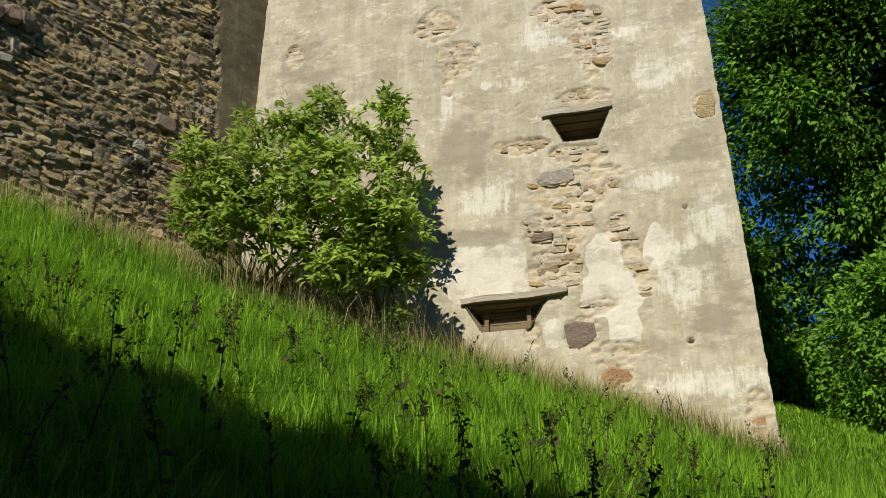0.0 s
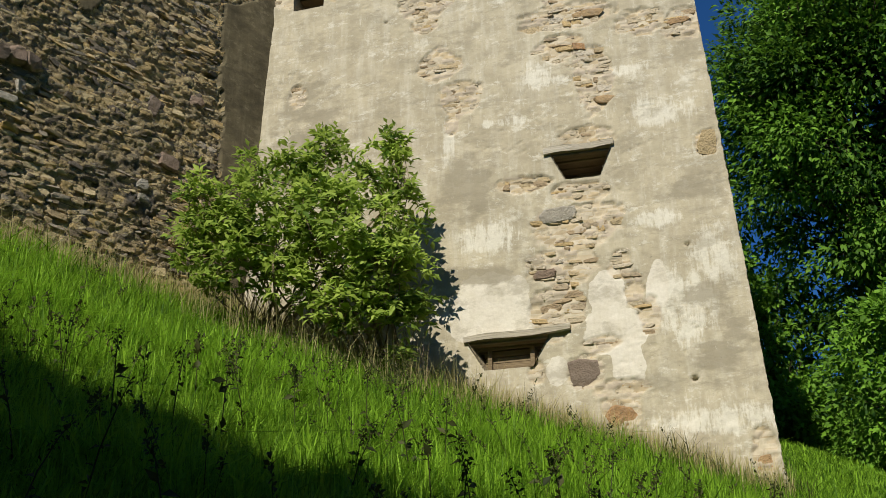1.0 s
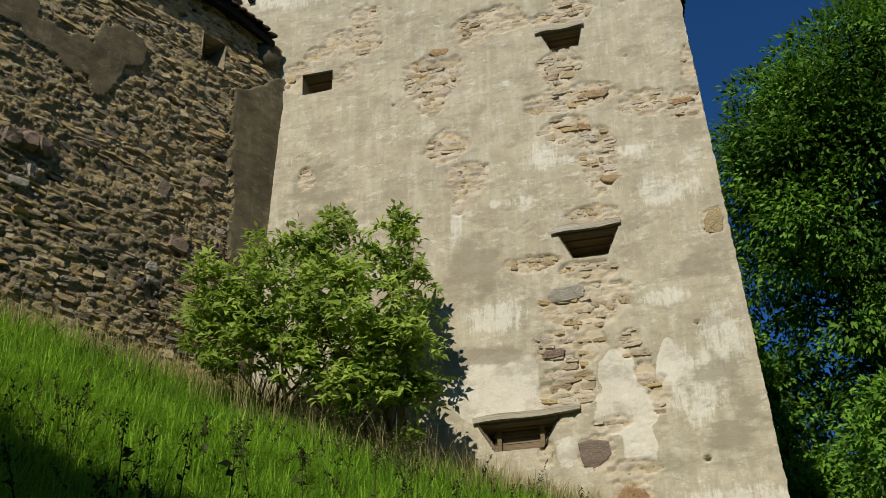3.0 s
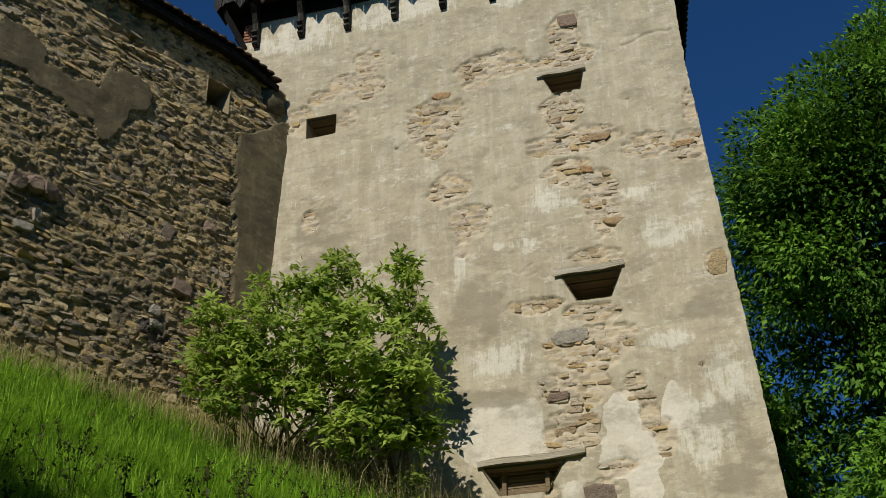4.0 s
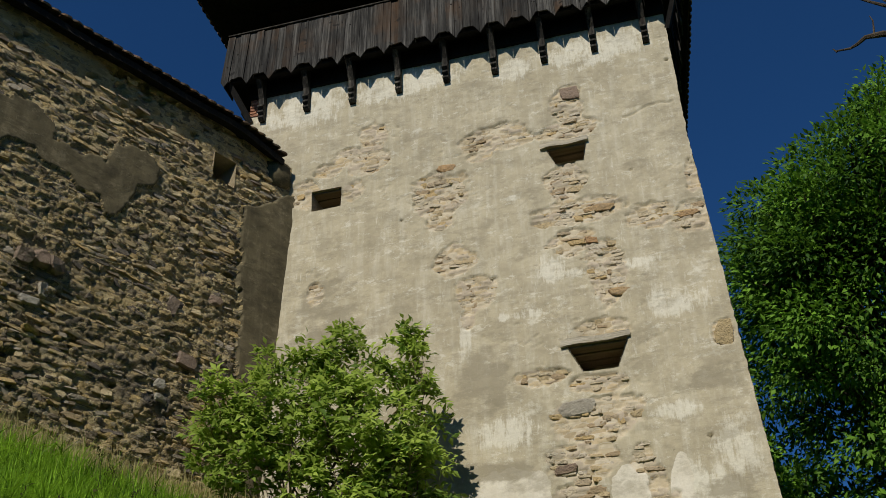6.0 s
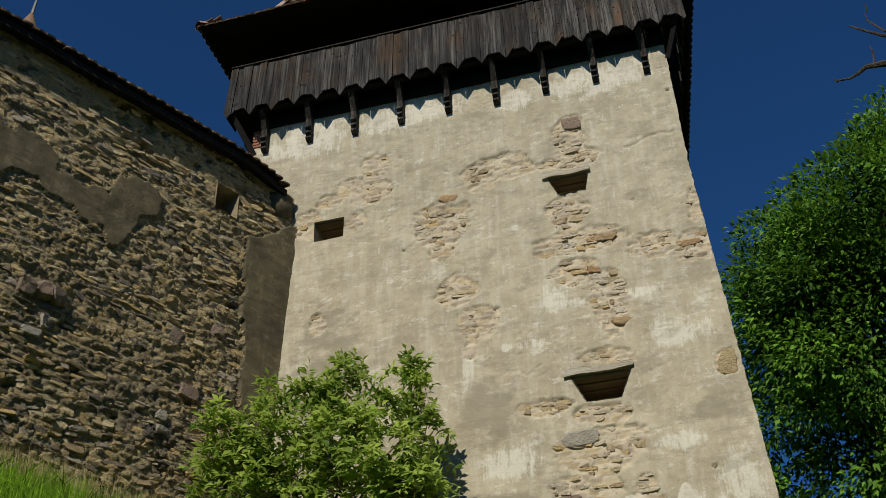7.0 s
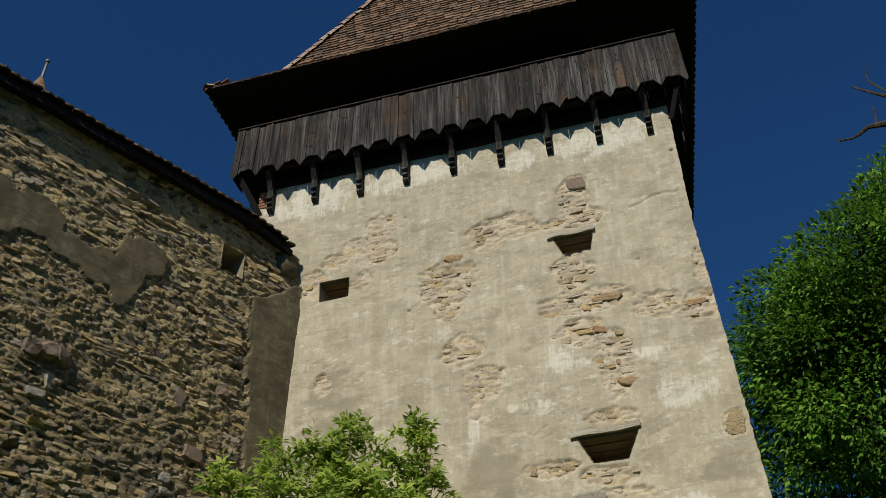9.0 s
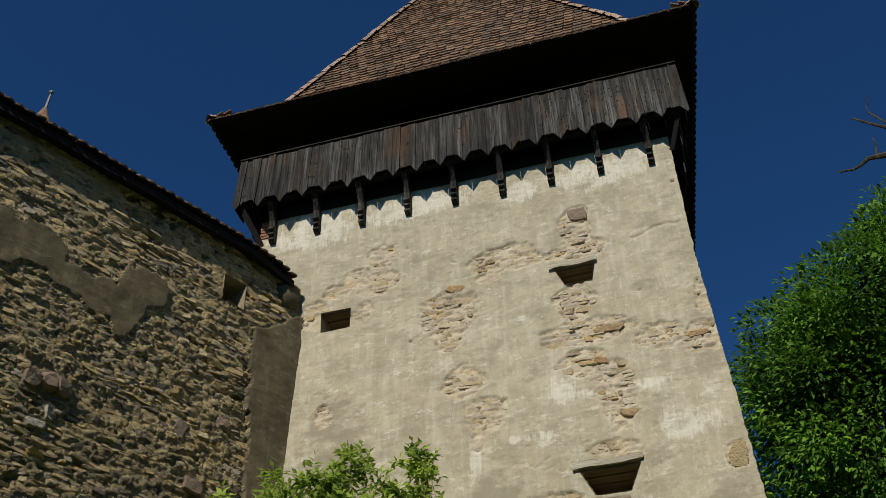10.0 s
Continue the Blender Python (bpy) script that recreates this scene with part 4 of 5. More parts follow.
    for px, pz, w, hgt, proud, material, label in ((-4.02, 10.16, .30, .26, .16, M_DARKSTONE, "dark overhanging stone"), (-4.28, 10.20, .28, .28, .17, M_DARKSTONE, "dark overhanging stone"),
                                                   (-4.50, 10.12, .26, .24, .13, M_DARKSTONE, "dark overhanging stone"), (-4.12, 9.74, .20, .26, .07, M_GREYSTONE, "pale grey stone"),
                                                   (-4.30, 9.52, .34, .14, .06, M_GREYSTONE, "pale grey stone"), (-2.14, 9.02, .20, .18, .06, M_GREYSTONE, "pale grey stone"),
                                                   (-2.10, 8.80, .24, .12, .06, M_GREYSTONE, "pale grey stone"), (-2.10, 10.35, .22, .38, .06, M_DARKSTONE, "tall brown stone"),
                                                   (-1.72, 9.55, .38, .26, .07, M_DARKSTONE, "dark hollow stone"), (-1.35, 10.75, .26, .22, .08, M_DARKSTONE, "dark stone")):
        me = stone_mesh("stone_block", rng, material)
        tagged(placed("stone_block", me, pose(px, 0.0, pz, 0, rng.uniform(-8, 8), 0) @ Matrix.Diagonal((w, proud, hgt, 1)), wall), label)
    # opening under the eaves
    vs = [(px, py, pz) for py, s in ((-0.02, 0.0), (0.6, 0.06)) for px, pz in ((x0 - 0 + s, z0 + s), (x1 - s, z0 + s), (x1 - s, z1 - s), (x0 + s, z1 - s))]
    raw("opening_reveal", vs, [(0, 1, 5, 4), (1, 2, 6, 5), (2, 3, 7, 6), (3, 0, 4, 7), (4, 5, 6, 7)], M_MORTAR, wall)
    # rounded upper end against the tower
    bm = bmesh.new()
    add_box(bm, (0.60, 0.66, 0.66), (-0.24, 0.26, 13.95), None, 0.16, 0.03, rng)
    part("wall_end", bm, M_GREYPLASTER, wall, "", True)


build_wall()


def build_wall_roof():
    rng = random.Random(77)
    roof = thing("wall_roof", WALL, "narrow clay tile roof along the curtain wall top", "roof")
    n = 60
    vs, fs = [], []
    for i in range(n):
        px = -WALL_LONG + (WALL_LONG - 0.27) * i / (n - 1)
        s = float(sag(px))
        pull = 0.08 * min(1, max(0, (px + 1.3) / 1.0))
        for y, z in ((-0.20 + pull, 14.20), (-0.20 + pull, 14.33), (1.7, 15.50), (1.7, 15.35), (0.0, 14.27)):
            vs.append((px, y, z + s + 0.012 * math.sin(px * 3.3)))
    for i in range(n - 1):
        for k in range(5):
            fs.append((i * 5 + k, i * 5 + (k + 1) % 5, (i + 1) * 5 + (k + 1) % 5, (i + 1) * 5 + k))
    fs.append((0, 1, 2, 3, 4))
    fs.append(tuple((n - 1) * 5 + k for k in (4, 3, 2, 1, 0)))
    raw("roof_deck", vs, fs, M_BEAM, roof)
    kinds = [tile_mesh("wall_tile", rng, 0.18, 0.34) for _ in range(5)]
    near, rest = [], []
    for r in range(8):
        for c in range(int(WALL_LONG / 0.185)):
            px = -0.34 - (c + 0.5 * (r % 2)) * 0.185
            y = -0.27 + r * 0.15 + 0.08 * min(1, max(0, (px + 1.3) / 1.0))
            m = pose(px, y, 14.345 + r * 0.093 + float(sag(px)) + rng.uniform(-.012, .012), 29 + rng.uniform(-4, 4), 0, rng.uniform(-4, 4))
            (near if r < 2 and px > -7 else rest).append((rng.randrange(5), m))
    joined_copies("roof_tiles", kinds, rest, M_TILE, roof)
    for k, m in near:
        placed("tile", kinds[k], m, roof)


build_wall_roof()


def build_turret():
    tur = thing("church_turret", pose(-11.0, 19.05, 0), "round turret with a pointed tile roof and metal spike", "turret")
    bm = bmesh.new()
    bmesh.ops.create_cone(bm, cap_ends=True, segments=24, radius1=0.95, radius2=0.95, depth=15.0, matrix=Matrix.Translation((0, 0, 13.5)))
    part("turret_wall", bm, M_PLASTER, tur)
    bm = bmesh.new()
    bmesh.ops.create_cone(bm, cap_ends=True, segments=24, radius1=1.1, radius2=0.05, depth=3.0, matrix=Matrix.Translation((0, 0, 22.35)))
    part("turret_roof", bm, M_TILE, tur)
    vs, fs = [], []
    tube(vs, fs, [(0, 0, 23.6), (0.02, 0, 24.3), (0.03, 0, 24.5)], [0.05, 0.035, 0.02], 8)
    spike = raw("spike", vs, fs, M_METAL, tur)
    bm = bmesh.new()
    bmesh.ops.create_uvsphere(bm, u_segments=10, v_segments=6, radius=0.07, matrix=Matrix.Translation((0.03, 0, 24.5)))
    part("spike_ball", bm, M_METAL, tur)


build_turret()


# ---- planting ----
def crown(name, base, clumps, per, spread, leaf, slender, material, label, category, rng_seed, trunk_r, limbs_from, tone_bias=0.0, group=""):
    """A woody plant: trunk and limbs that reach the clumps of leaves."""
    rng, nr = random.Random(rng_seed), np.random.RandomState(rng_seed)
    bx, by = base
    bz = float(ground_z(bx, by)) - 0.1
    plant = thing(name, pose(bx, by, bz), label, category, group)
    loc = [Vector(c[:3]) - Vector((bx, by, bz)) for c in clumps]
    mid = sum(loc, Vector()) / len(loc)
    top = max(c.z for c in loc)
    vs, fs = [], []
    forks = []
    for k, (fx, fy, fz) in enumerate(limbs_from):
        q = Vector((fx, fy, fz)) - Vector((bx, by, bz))
        start = Vector((rng.uniform(-1, 1) * trunk_r, rng.uniform(-1, 1) * trunk_r, 0)) if trunk_r < 0.15 else Vector()
        pts = bent(start, q, rng, 0.06, 6)
        r0 = trunk_r * (1.0 if k == 0 else 0.75)
        tube(vs, fs, pts, [r0 * (1 - 0.7 * i / 5) for i in range(6)], 8)
        forks += pts[2:]
    for c in loc:
        f = min(forks, key=lambda p: (p - c).length + max(0, p.z - c.z) * 1.5)
        pts = bent(f, c, rng, 0.12, 5)
        r = max(0.008, trunk_r * 0.16)
        tube(vs, fs, pts, [r * (1 - 0.75 * i / 4) for i in range(5)], 5)
    raw("trunk", vs, fs, M_BARK, plant)
    cs, ns, sz, tn = [], [], [], []
    for c, size in zip(loc, [c[3] if len(c) > 3 else 1.0 for c in clumps]):
        n = int(per * size)
        d = nr.normal(0, 1, (n, 3))
        d /= np.linalg.norm(d, axis=1)[:, None]
        rad = spread * size ** 0.5 * nr.uniform(0.15, 1.0, (n, 1)) ** 0.6
        p = np.array(c) + d * rad * np.array([1.0, 1.0, 0.72])
        cs.append(p)
        out = d + 0.6 * np.array((c - mid).normalized())
        ns.append(out)
        sz.append(leaf * nr.uniform(0.65, 1.25, n))
        tn.append(np.clip(nr.uniform(0.0, 0.8, n) + 0.25 * nr.normal() + tone_bias, 0, 1))
    leaf_cloud("crown", np.vstack(cs), np.vstack(ns), np.concatenate(sz), np.concatenate(tn), material, plant, nr, slender)
    return plant


def shell(nr, centre, radii, n, fill=0.35, cut=None, size=(0.6, 1.4)):
    """Clump places near the skin of an ellipsoid, with a few inside."""
    out = []
    while len(out) < n:
        d = nr.normal(0, 1, 3)
        d /= np.linalg.norm(d)
        r = nr.uniform(0.78, 1.05) if nr.uniform() > fill else nr.uniform(0.3, 0.8)
        p = np.array(centre) + d * r * np.array(radii)
        if cut and cut(p):
            continue
        if p[2] < ground_z(p[0], p[1]) + 0.25:
            continue
        out.append((p[0], p[1], p[2], nr.uniform(*size)))
    return out


def gap(p):
    """Openings between the lower limbs, where the sky shows."""
    for (x, y, z), wide in (((9.4, 24.25, 13.1), 0.62), ((9.3, 24.3, 11.6), 0.58), ((10.3, 23.9, 12.4), 0.4), ((8.3, 24.7, 12.1), 0.4), ((10.8, 23.6, 16.2), 0.45), ((10.9, 23.6, 10.8), 0.3)):
        d = np.array([x, y, z - 1.75])
        d /= np.linalg.norm(d)
        q = np.array(p) - np.array([0, 0, 1.75])
        if np.linalg.norm(q - d * (q @ d)) < wide:
            return True
    return False


def big_tree():
    nr = np.random.RandomState(4)
    clumps = []
    for c, r, n in (((14.2, 26.0, 17.2), (5.4, 4.5, 4.6), 260), ((10.4, 25.0, 15.5), (2.6, 3.0, 3.6), 90), ((11.6, 24.0, 19.3), (2.6, 2.6, 2.3), 60),
                    ((15.5, 24.0, 20.8), (4.0, 3.5, 3.2), 90), ((9.3, 25.2, 18.0), (1.7, 2.0, 2.3), 60), ((13.0, 25.5, 12.4), (4.4, 2.6, 2.6), 120)):
        clumps += shell(nr, c, r, n, 0.2, gap)
    crown("walnut_tree", (13.5, 26.5), clumps, 200, 0.85, 0.205, 0.48, M_TREELEAF, "tall broad leafy tree with dense green foliage", "tree", 4, 0.42,
          [(13.6, 26.3, 15.5), (11.0, 25.2, 17.0), (16.0, 25.0, 18.0), (12.0, 25.0, 20.0)])


def side_shrubs():
    nr = np.random.RandomState(9)
    for k, (base, c, r, n) in enumerate((((10.0, 22.2), (10.1, 22.2, 8.1), (1.9, 1.6, 2.2), 95), ((12.0, 23.5), (12.0, 23.3, 8.6), (2.2, 1.8, 2.9), 90),
                                         ((8.0, 26.8), (8.0, 26.8, 10.0), (1.6, 1.8, 3.2), 70), ((15.0, 23.0), (15.0, 23.0, 8.0), (2.2, 1.8, 3.0), 60), ((7.2, 28.0), (7.4, 28.0, 12.0), (2.4, 2.0, 4.8), 120), ((8.0, 30.0), (7.9, 30.0, 10.6), (2.0, 1.4, 4.6), 210), ((9.6, 27.0), (9.6, 27.0, 8.2), (1.7, 1.2, 1.6), 60), ((12.8, 26.8), (12.8, 26.8, 8.0), (1.8, 1.2, 1.7), 60), ((10.5, 29.5), (10.8, 29.5, 9.5), (3.2, 1.8, 3.0), 90), ((15.5, 29.0), (15.8, 29.0, 9.5), (3.2, 1.8, 3.2), 80))):
        crown("hedge_shrub", base, shell(nr, c, r, n, 0.3, gap), 85, 0.6, 0.19, 0.5, M_TREELEAF, "dense green deciduous shrub at the foot of the tower", "shrub", 20 + k, 0.07,
              [(base[0], base[1], c[2]), (base[0] - 0.6, base[1], c[2] - 0.5), (base[0] + 0.7, base[1], c[2] - 0.4)], 0.32, "shrubs beside the tower")


def elder_bush():
    rng, nr = random.Random(15), np.random.RandomState(15)
    bx, by = -1.55, 13.75
    bz = float(ground_z(bx, by)) - 0.05
    bush = thing("elder_bush", pose(bx, by, bz), "bushy green elder shrub growing against the plastered tower", "shrub")
    clumps = []
    for c, r, n in (((-2.25, 13.2, 8.15), (1.0, .7, .60), 60), ((-1.35, 13.1, 7.95), (.85, .65, .58), 52), ((-1.75, 13.4, 8.80), (.55, .45, .42), 26), ((-.72, 13.6, 8.62), (.34, .35, .46), 17),
                    ((-.45, 13.6, 8.2), (.24, .3, .42), 7), ((-.70, 13.1, 7.45), (.48, .5, .34), 24), ((-.55, 13.25, 7.2), (.26, .4, .34), 10), ((-3.0, 13.0, 7.75), (.48, .45, .50), 22),
                    ((-1.6, 12.9, 7.5), (1.2, .45, .22), 30), ((-.75, 13.1, 6.95), (.5, .35, .28), 9), ((-3.15, 12.9, 8.35), (.36, .3, .3), 9), ((-2.9, 12.9, 7.25), (.6, .35, .2), 12),
                    ((-2.3, 13.1, 7.62), (.6, .4, .28), 24), ((-2.6, 13.2, 8.75), (.35, .3, .25), 9), ((-.75, 13.3, 6.6), (.3, .3, .25), 4), ((-2.1, 12.95, 7.1), (1.0, .3, .22), 22), ((-1.5, 12.9, 6.78), (.7, .25, .22), 14),
                    ((-1.72, 13.4, 9.32), (.16, .16, .26), 10), ((-.70, 13.5, 9.15), (.10, .10, .30), 9), ((-.74, 13.5, 9.35), (.07, .07, .12), 4), ((-.62, 13.35, 6.55), (.24, .2, .45), 10), ((-.42, 13.4, 6.9), (.15, .2, .4), 8), ((-1.05, 13.1, 6.75), (.45, .3, .35), 12), ((-3.25, 12.9, 7.9), (.22, .3, .45), 8), ((-1.15, 13.4, 8.95), (.22, .2, .22), 5), ((-2.15, 13.3, 8.98), (.2, .2, .16), 4)):
        clumps += [p[:3] for p in shell(nr, c, r, max(4, int(n * 0.62)), 0.3)]
    vs, fs = [], []
    stems = []
    for k in range(34):
        p = Vector((rng.uniform(-1.3, 1.2), rng.uniform(-.4, .3), 0))
        p.z = float(ground_z(bx + p.x, by + p.y)) - bz - 0.05
        c = rng.choice(clumps)
        q = Vector((c[0] - bx, c[1] - by, c[2] - bz - 0.15))
        pts = bent(p, q, rng, 0.10, 7)
        sv, sf = [], []
        tube(sv, sf, pts, [(0.026 if k < 14 else 0.012) * (1 - 0.75 * i / 6) + 0.004 for i in range(7)], 6)
        raw("stem", sv, sf, M_TWIG, bush)
        stems += pts[3:]
    cs, ns, sz, tn = [], [], [], []
    for c in clumps:
        c = Vector(c) - Vector((bx, by, bz))
        f = min(stems, key=lambda p: (p - c).length)
        tube(vs, fs, bent(f, c, rng, 0.1, 4), [0.010, 0.008, 0.006, 0.004], 4)
        tone = np.clip(0.52 + 0.40 * nr.normal(), 0.0, 1.0)
        # compound leaves: a stalk with paired leaflets
        for _ in range(6):
            d = nr.normal(0, 1, 3) + np.array([0, -0.5, 0.5])
            d /= np.linalg.norm(d)
            st = np.array(c) + nr.normal(0, 0.07, 3)
            side = np.cross(d, [0, 0, 1.0])
            side /= np.linalg.norm(side) + 1e-9
            for j in range(3):
                q = st + d * (0.06 + 0.055 * j) - np.array([0, 0, 0.010 * j * j])
                for sgn in (-1, 1):
                    cs.append(q)
                    ns.append(side * sgn * 1.6 + d * 0.9)
                    sz.append(nr.uniform(0.12, 0.175))
                    tn.append(tone + nr.uniform(-.12, .2))
            cs.append(st + d * 0.21)
            ns.append(d * 2)
            sz.append(0.12)
            tn.append(tone + 0.1)
    # leafless shoots and hanging twigs low in the bush
    for _ in range(150):
        p = Vector((rng.uniform(-1.4, 1.35), rng.uniform(-.5, .2), 0))
        p.z = float(ground_z(bx + p.x, by + p.y)) - bz
        q = p + Vector((rng.uniform(-.35, .35), rng.uniform(-.2, .2), rng.uniform(.5, 1.35)))
        tube(vs, fs, bent(p, q, rng, 0.14, 6), [0.006, 0.0055, 0.005, 0.004, 0.003, 0.002], 4)
    tagged(raw("twig_work", vs, fs, M_TWIG, bush), kind="stuff")
    leaf_cloud("leaves", np.array(cs), np.array(ns), np.array(sz), np.clip(np.array(tn), 0, 1), M_BUSHLEAF, bush, nr, 0.46, "", 0.25)


def dead_tree():
    rng = random.Random(3)
    bx, by = 7.6, 8.6
    bz = float(ground_z(bx, by)) - 0.1
    tree = thing("dead_tree", pose(bx, by, bz), "bare dead tree with thin leafless branches", "tree")
    o = Vector((bx, by, bz))
    vs, fs = [], []
    tube(vs, fs, [Vector(p) - o for p in ((7.6, 8.6, bz), (7.5, 8.5, 4.0), (7.6, 8.6, 8.0), (7.3, 8.6, 11.5), (7.5, 8.7, 13.5))], [0.2, 0.17, 0.12, 0.07, 0.02], 8)
    raw("trunk", vs, fs, M_BARK, tree)
    limbs = ((((7.5, 8.6, 8.2), (6.3, 8.2, 9.0), (5.2, 7.9, 9.5), (4.38, 7.86, 9.53), (4.31, 7.90, 9.55), (4.24, 7.94, 9.57), (4.16, 7.98, 9.52), (4.09, 8.02, 9.50), (3.97, 8.08, 9.53)), 0.045,
              (((4.31, 7.90, 9.55), (4.33, 7.89, 9.66), (4.34, 7.88, 9.74), (4.33, 7.89, 9.82)), ((3.98, 8.08, 9.52), (3.95, 8.09, 9.57)))),
             (((7.4, 8.6, 9.2), (6.2, 8.2, 9.6), (5.2, 7.8, 9.7), (4.60, 7.80, 9.84), (4.47, 7.81, 9.88), (4.35, 7.88, 10.03), (4.23, 7.94, 10.18)), 0.035,
              (((4.60, 7.80, 9.84), (4.49, 7.80, 9.94), (4.39, 7.86, 10.16), (4.39, 7.86, 10.26), (4.42, 7.84, 10.33), (4.42, 7.84, 10.41)),)))
    for path, r, twigs in limbs:
        vs, fs = [], []
        n = len(path)
        tube(vs, fs, [Vector(p) - o for p in path], [r * (1 - i / (n - 1)) ** 1.2 + 0.009 for i in range(n)], 6)
        b = raw("branch", vs, fs, M_BARK, tree)
        for twig in twigs:
            vs, fs = [], []
            tube(vs, fs, [Vector(p) - o for p in twig], [0.013 * (1 - 0.6 * i / (len(twig) - 1)) for i in range(len(twig))], 5)
            raw("twig", vs, fs, M_BARK, b)


def shade_tree():
    nr = np.random.RandomState(21)
    clumps = []
    # Last, widest lump is added out of view to block sky from the foreground.
    for c, r, n in (((-7.2, -2.6, 10.0), (2.6, 1.6, 2.7), 190), ((-4.4, -2.4, 8.0), (1.6, 1.5, 2.3), 130), ((-5.6, -2.4, 8.9), (1.6, 1.5, 2.4), 110), ((-2.8, -2.4, 10.2), (1.0, 0.9, 1.1), 22), ((-2.8, -2.2, 8.0), (1.2, 1.0, 1.6), 60), ((0.2, -3.0, 9.0), (3.4, 1.8, 2.2), 170)):
        clumps += shell(nr, c, r, n, 0.5)
    crown("shade_tree", (-6.4, -3.4), clumps, 70, 0.66, 0.26, 0.6, M_TREELEAF, "leafy tree shading the lower meadow", "tree", 21, 0.3, [(-7.6, -4.0, 9.5), (-5.8, -4.2, 9.5), (-8.8, -3.2, 9.8), (-1.8, -3.2, 9.3)])


def sky_blocking_trees():
    """Unseen trees added behind and beside the viewer to block sky light."""
    nr = np.random.RandomState(55)
    for k, (x, y) in enumerate(((-9.0, -10.5), (-1.0, -11.0), (7.5, -10.5), (-17.0, -8.0), (15.5, -8.0), (18.5, 0.5), (23.0, 9.0))):
        clumps = shell(nr, (x, y, 8.0), (5.0, 2.4, 8.0), 160, 0.4)
        crown("sky_block_tree", (x, y), clumps, 42, 1.2, 0.5, 0.6, M_TREELEAF, "unseen leafy tree added to block sky light", "tree", 60 + k, 0.28, [(x, y, 11.0), (x - 1.5, y, 8.5), (x + 1.5, y, 8.5)], 0, "woodland edge")


sky_blocking_trees()
big_tree()
side_shrubs()
elder_bush()
dead_tree()
shade_tree()


# ---- grass ----
def blades(name, xy, height, width, tone, material, seed, lean=0.35, label=""):
    nr = np.random.RandomState(seed)
    n = len(xy)
    root = np.column_stack([xy, ground_z(xy[:, 0], xy[:, 1]) - 0.02])
    a = nr.uniform(0, 2 * np.pi, n)
    d = np.column_stack([np.cos(a), np.sin(a), np.zeros(n)])
    b = a + nr.normal(0, 0.6, n)
    w = np.column_stack([-np.sin(b), np.cos(b), np.zeros(n)]) * (width / 2)[:, None]
    bend = (np.abs(nr.normal(0, lean, n)) * height)[:, None]
    h = height[:, None]
    up = np.array([0, 0, 1.0])
    mid = root + up * h * 0.55 + d * bend * 0.3
    tip = root + up * h * np.clip(1 - (bend / h) ** 2 * 0.4, 0.4, 1) + d * bend
    v = np.stack([root - w * 0.8, root + w * 0.8, mid - w, mid + w, tip], 1).reshape(-1, 3)
    i = np.arange(n)[:, None] * 5
    f = np.concatenate([i + np.array([0, 1, 3]), i + np.array([0, 3, 2]), i + np.array([2, 3, 4])], 1).reshape(-1, 3)
    ob = mesh_from(name, v, f, material)
    # Tone carries the shade between blades: roots darkened, tips brightened as if sunlit.
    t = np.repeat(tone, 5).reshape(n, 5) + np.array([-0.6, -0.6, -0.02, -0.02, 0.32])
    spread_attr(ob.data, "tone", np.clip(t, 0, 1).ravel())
    return ob


def on_meadow(xy):
    """True outside the tower and the curtain wall."""
    tx = (xy - np.array([3.907, 13.76])) @ np.array([[0.97237, 0.23345], [-0.23345, 0.97237]])
    wx = (xy - np.array([-2.95, 15.40])) @ np.array([[0.66262, -0.74896], [0.74896, 0.66262]])
    in_tower = (tx[:, 0] > -8.3) & (tx[:, 0] < 0.30) & (tx[:, 1] > -0.32)
    in_wall = (wx[:, 1] > -0.03) & (wx[:, 0] < 1.5)
    return ~(in_tower | in_wall)


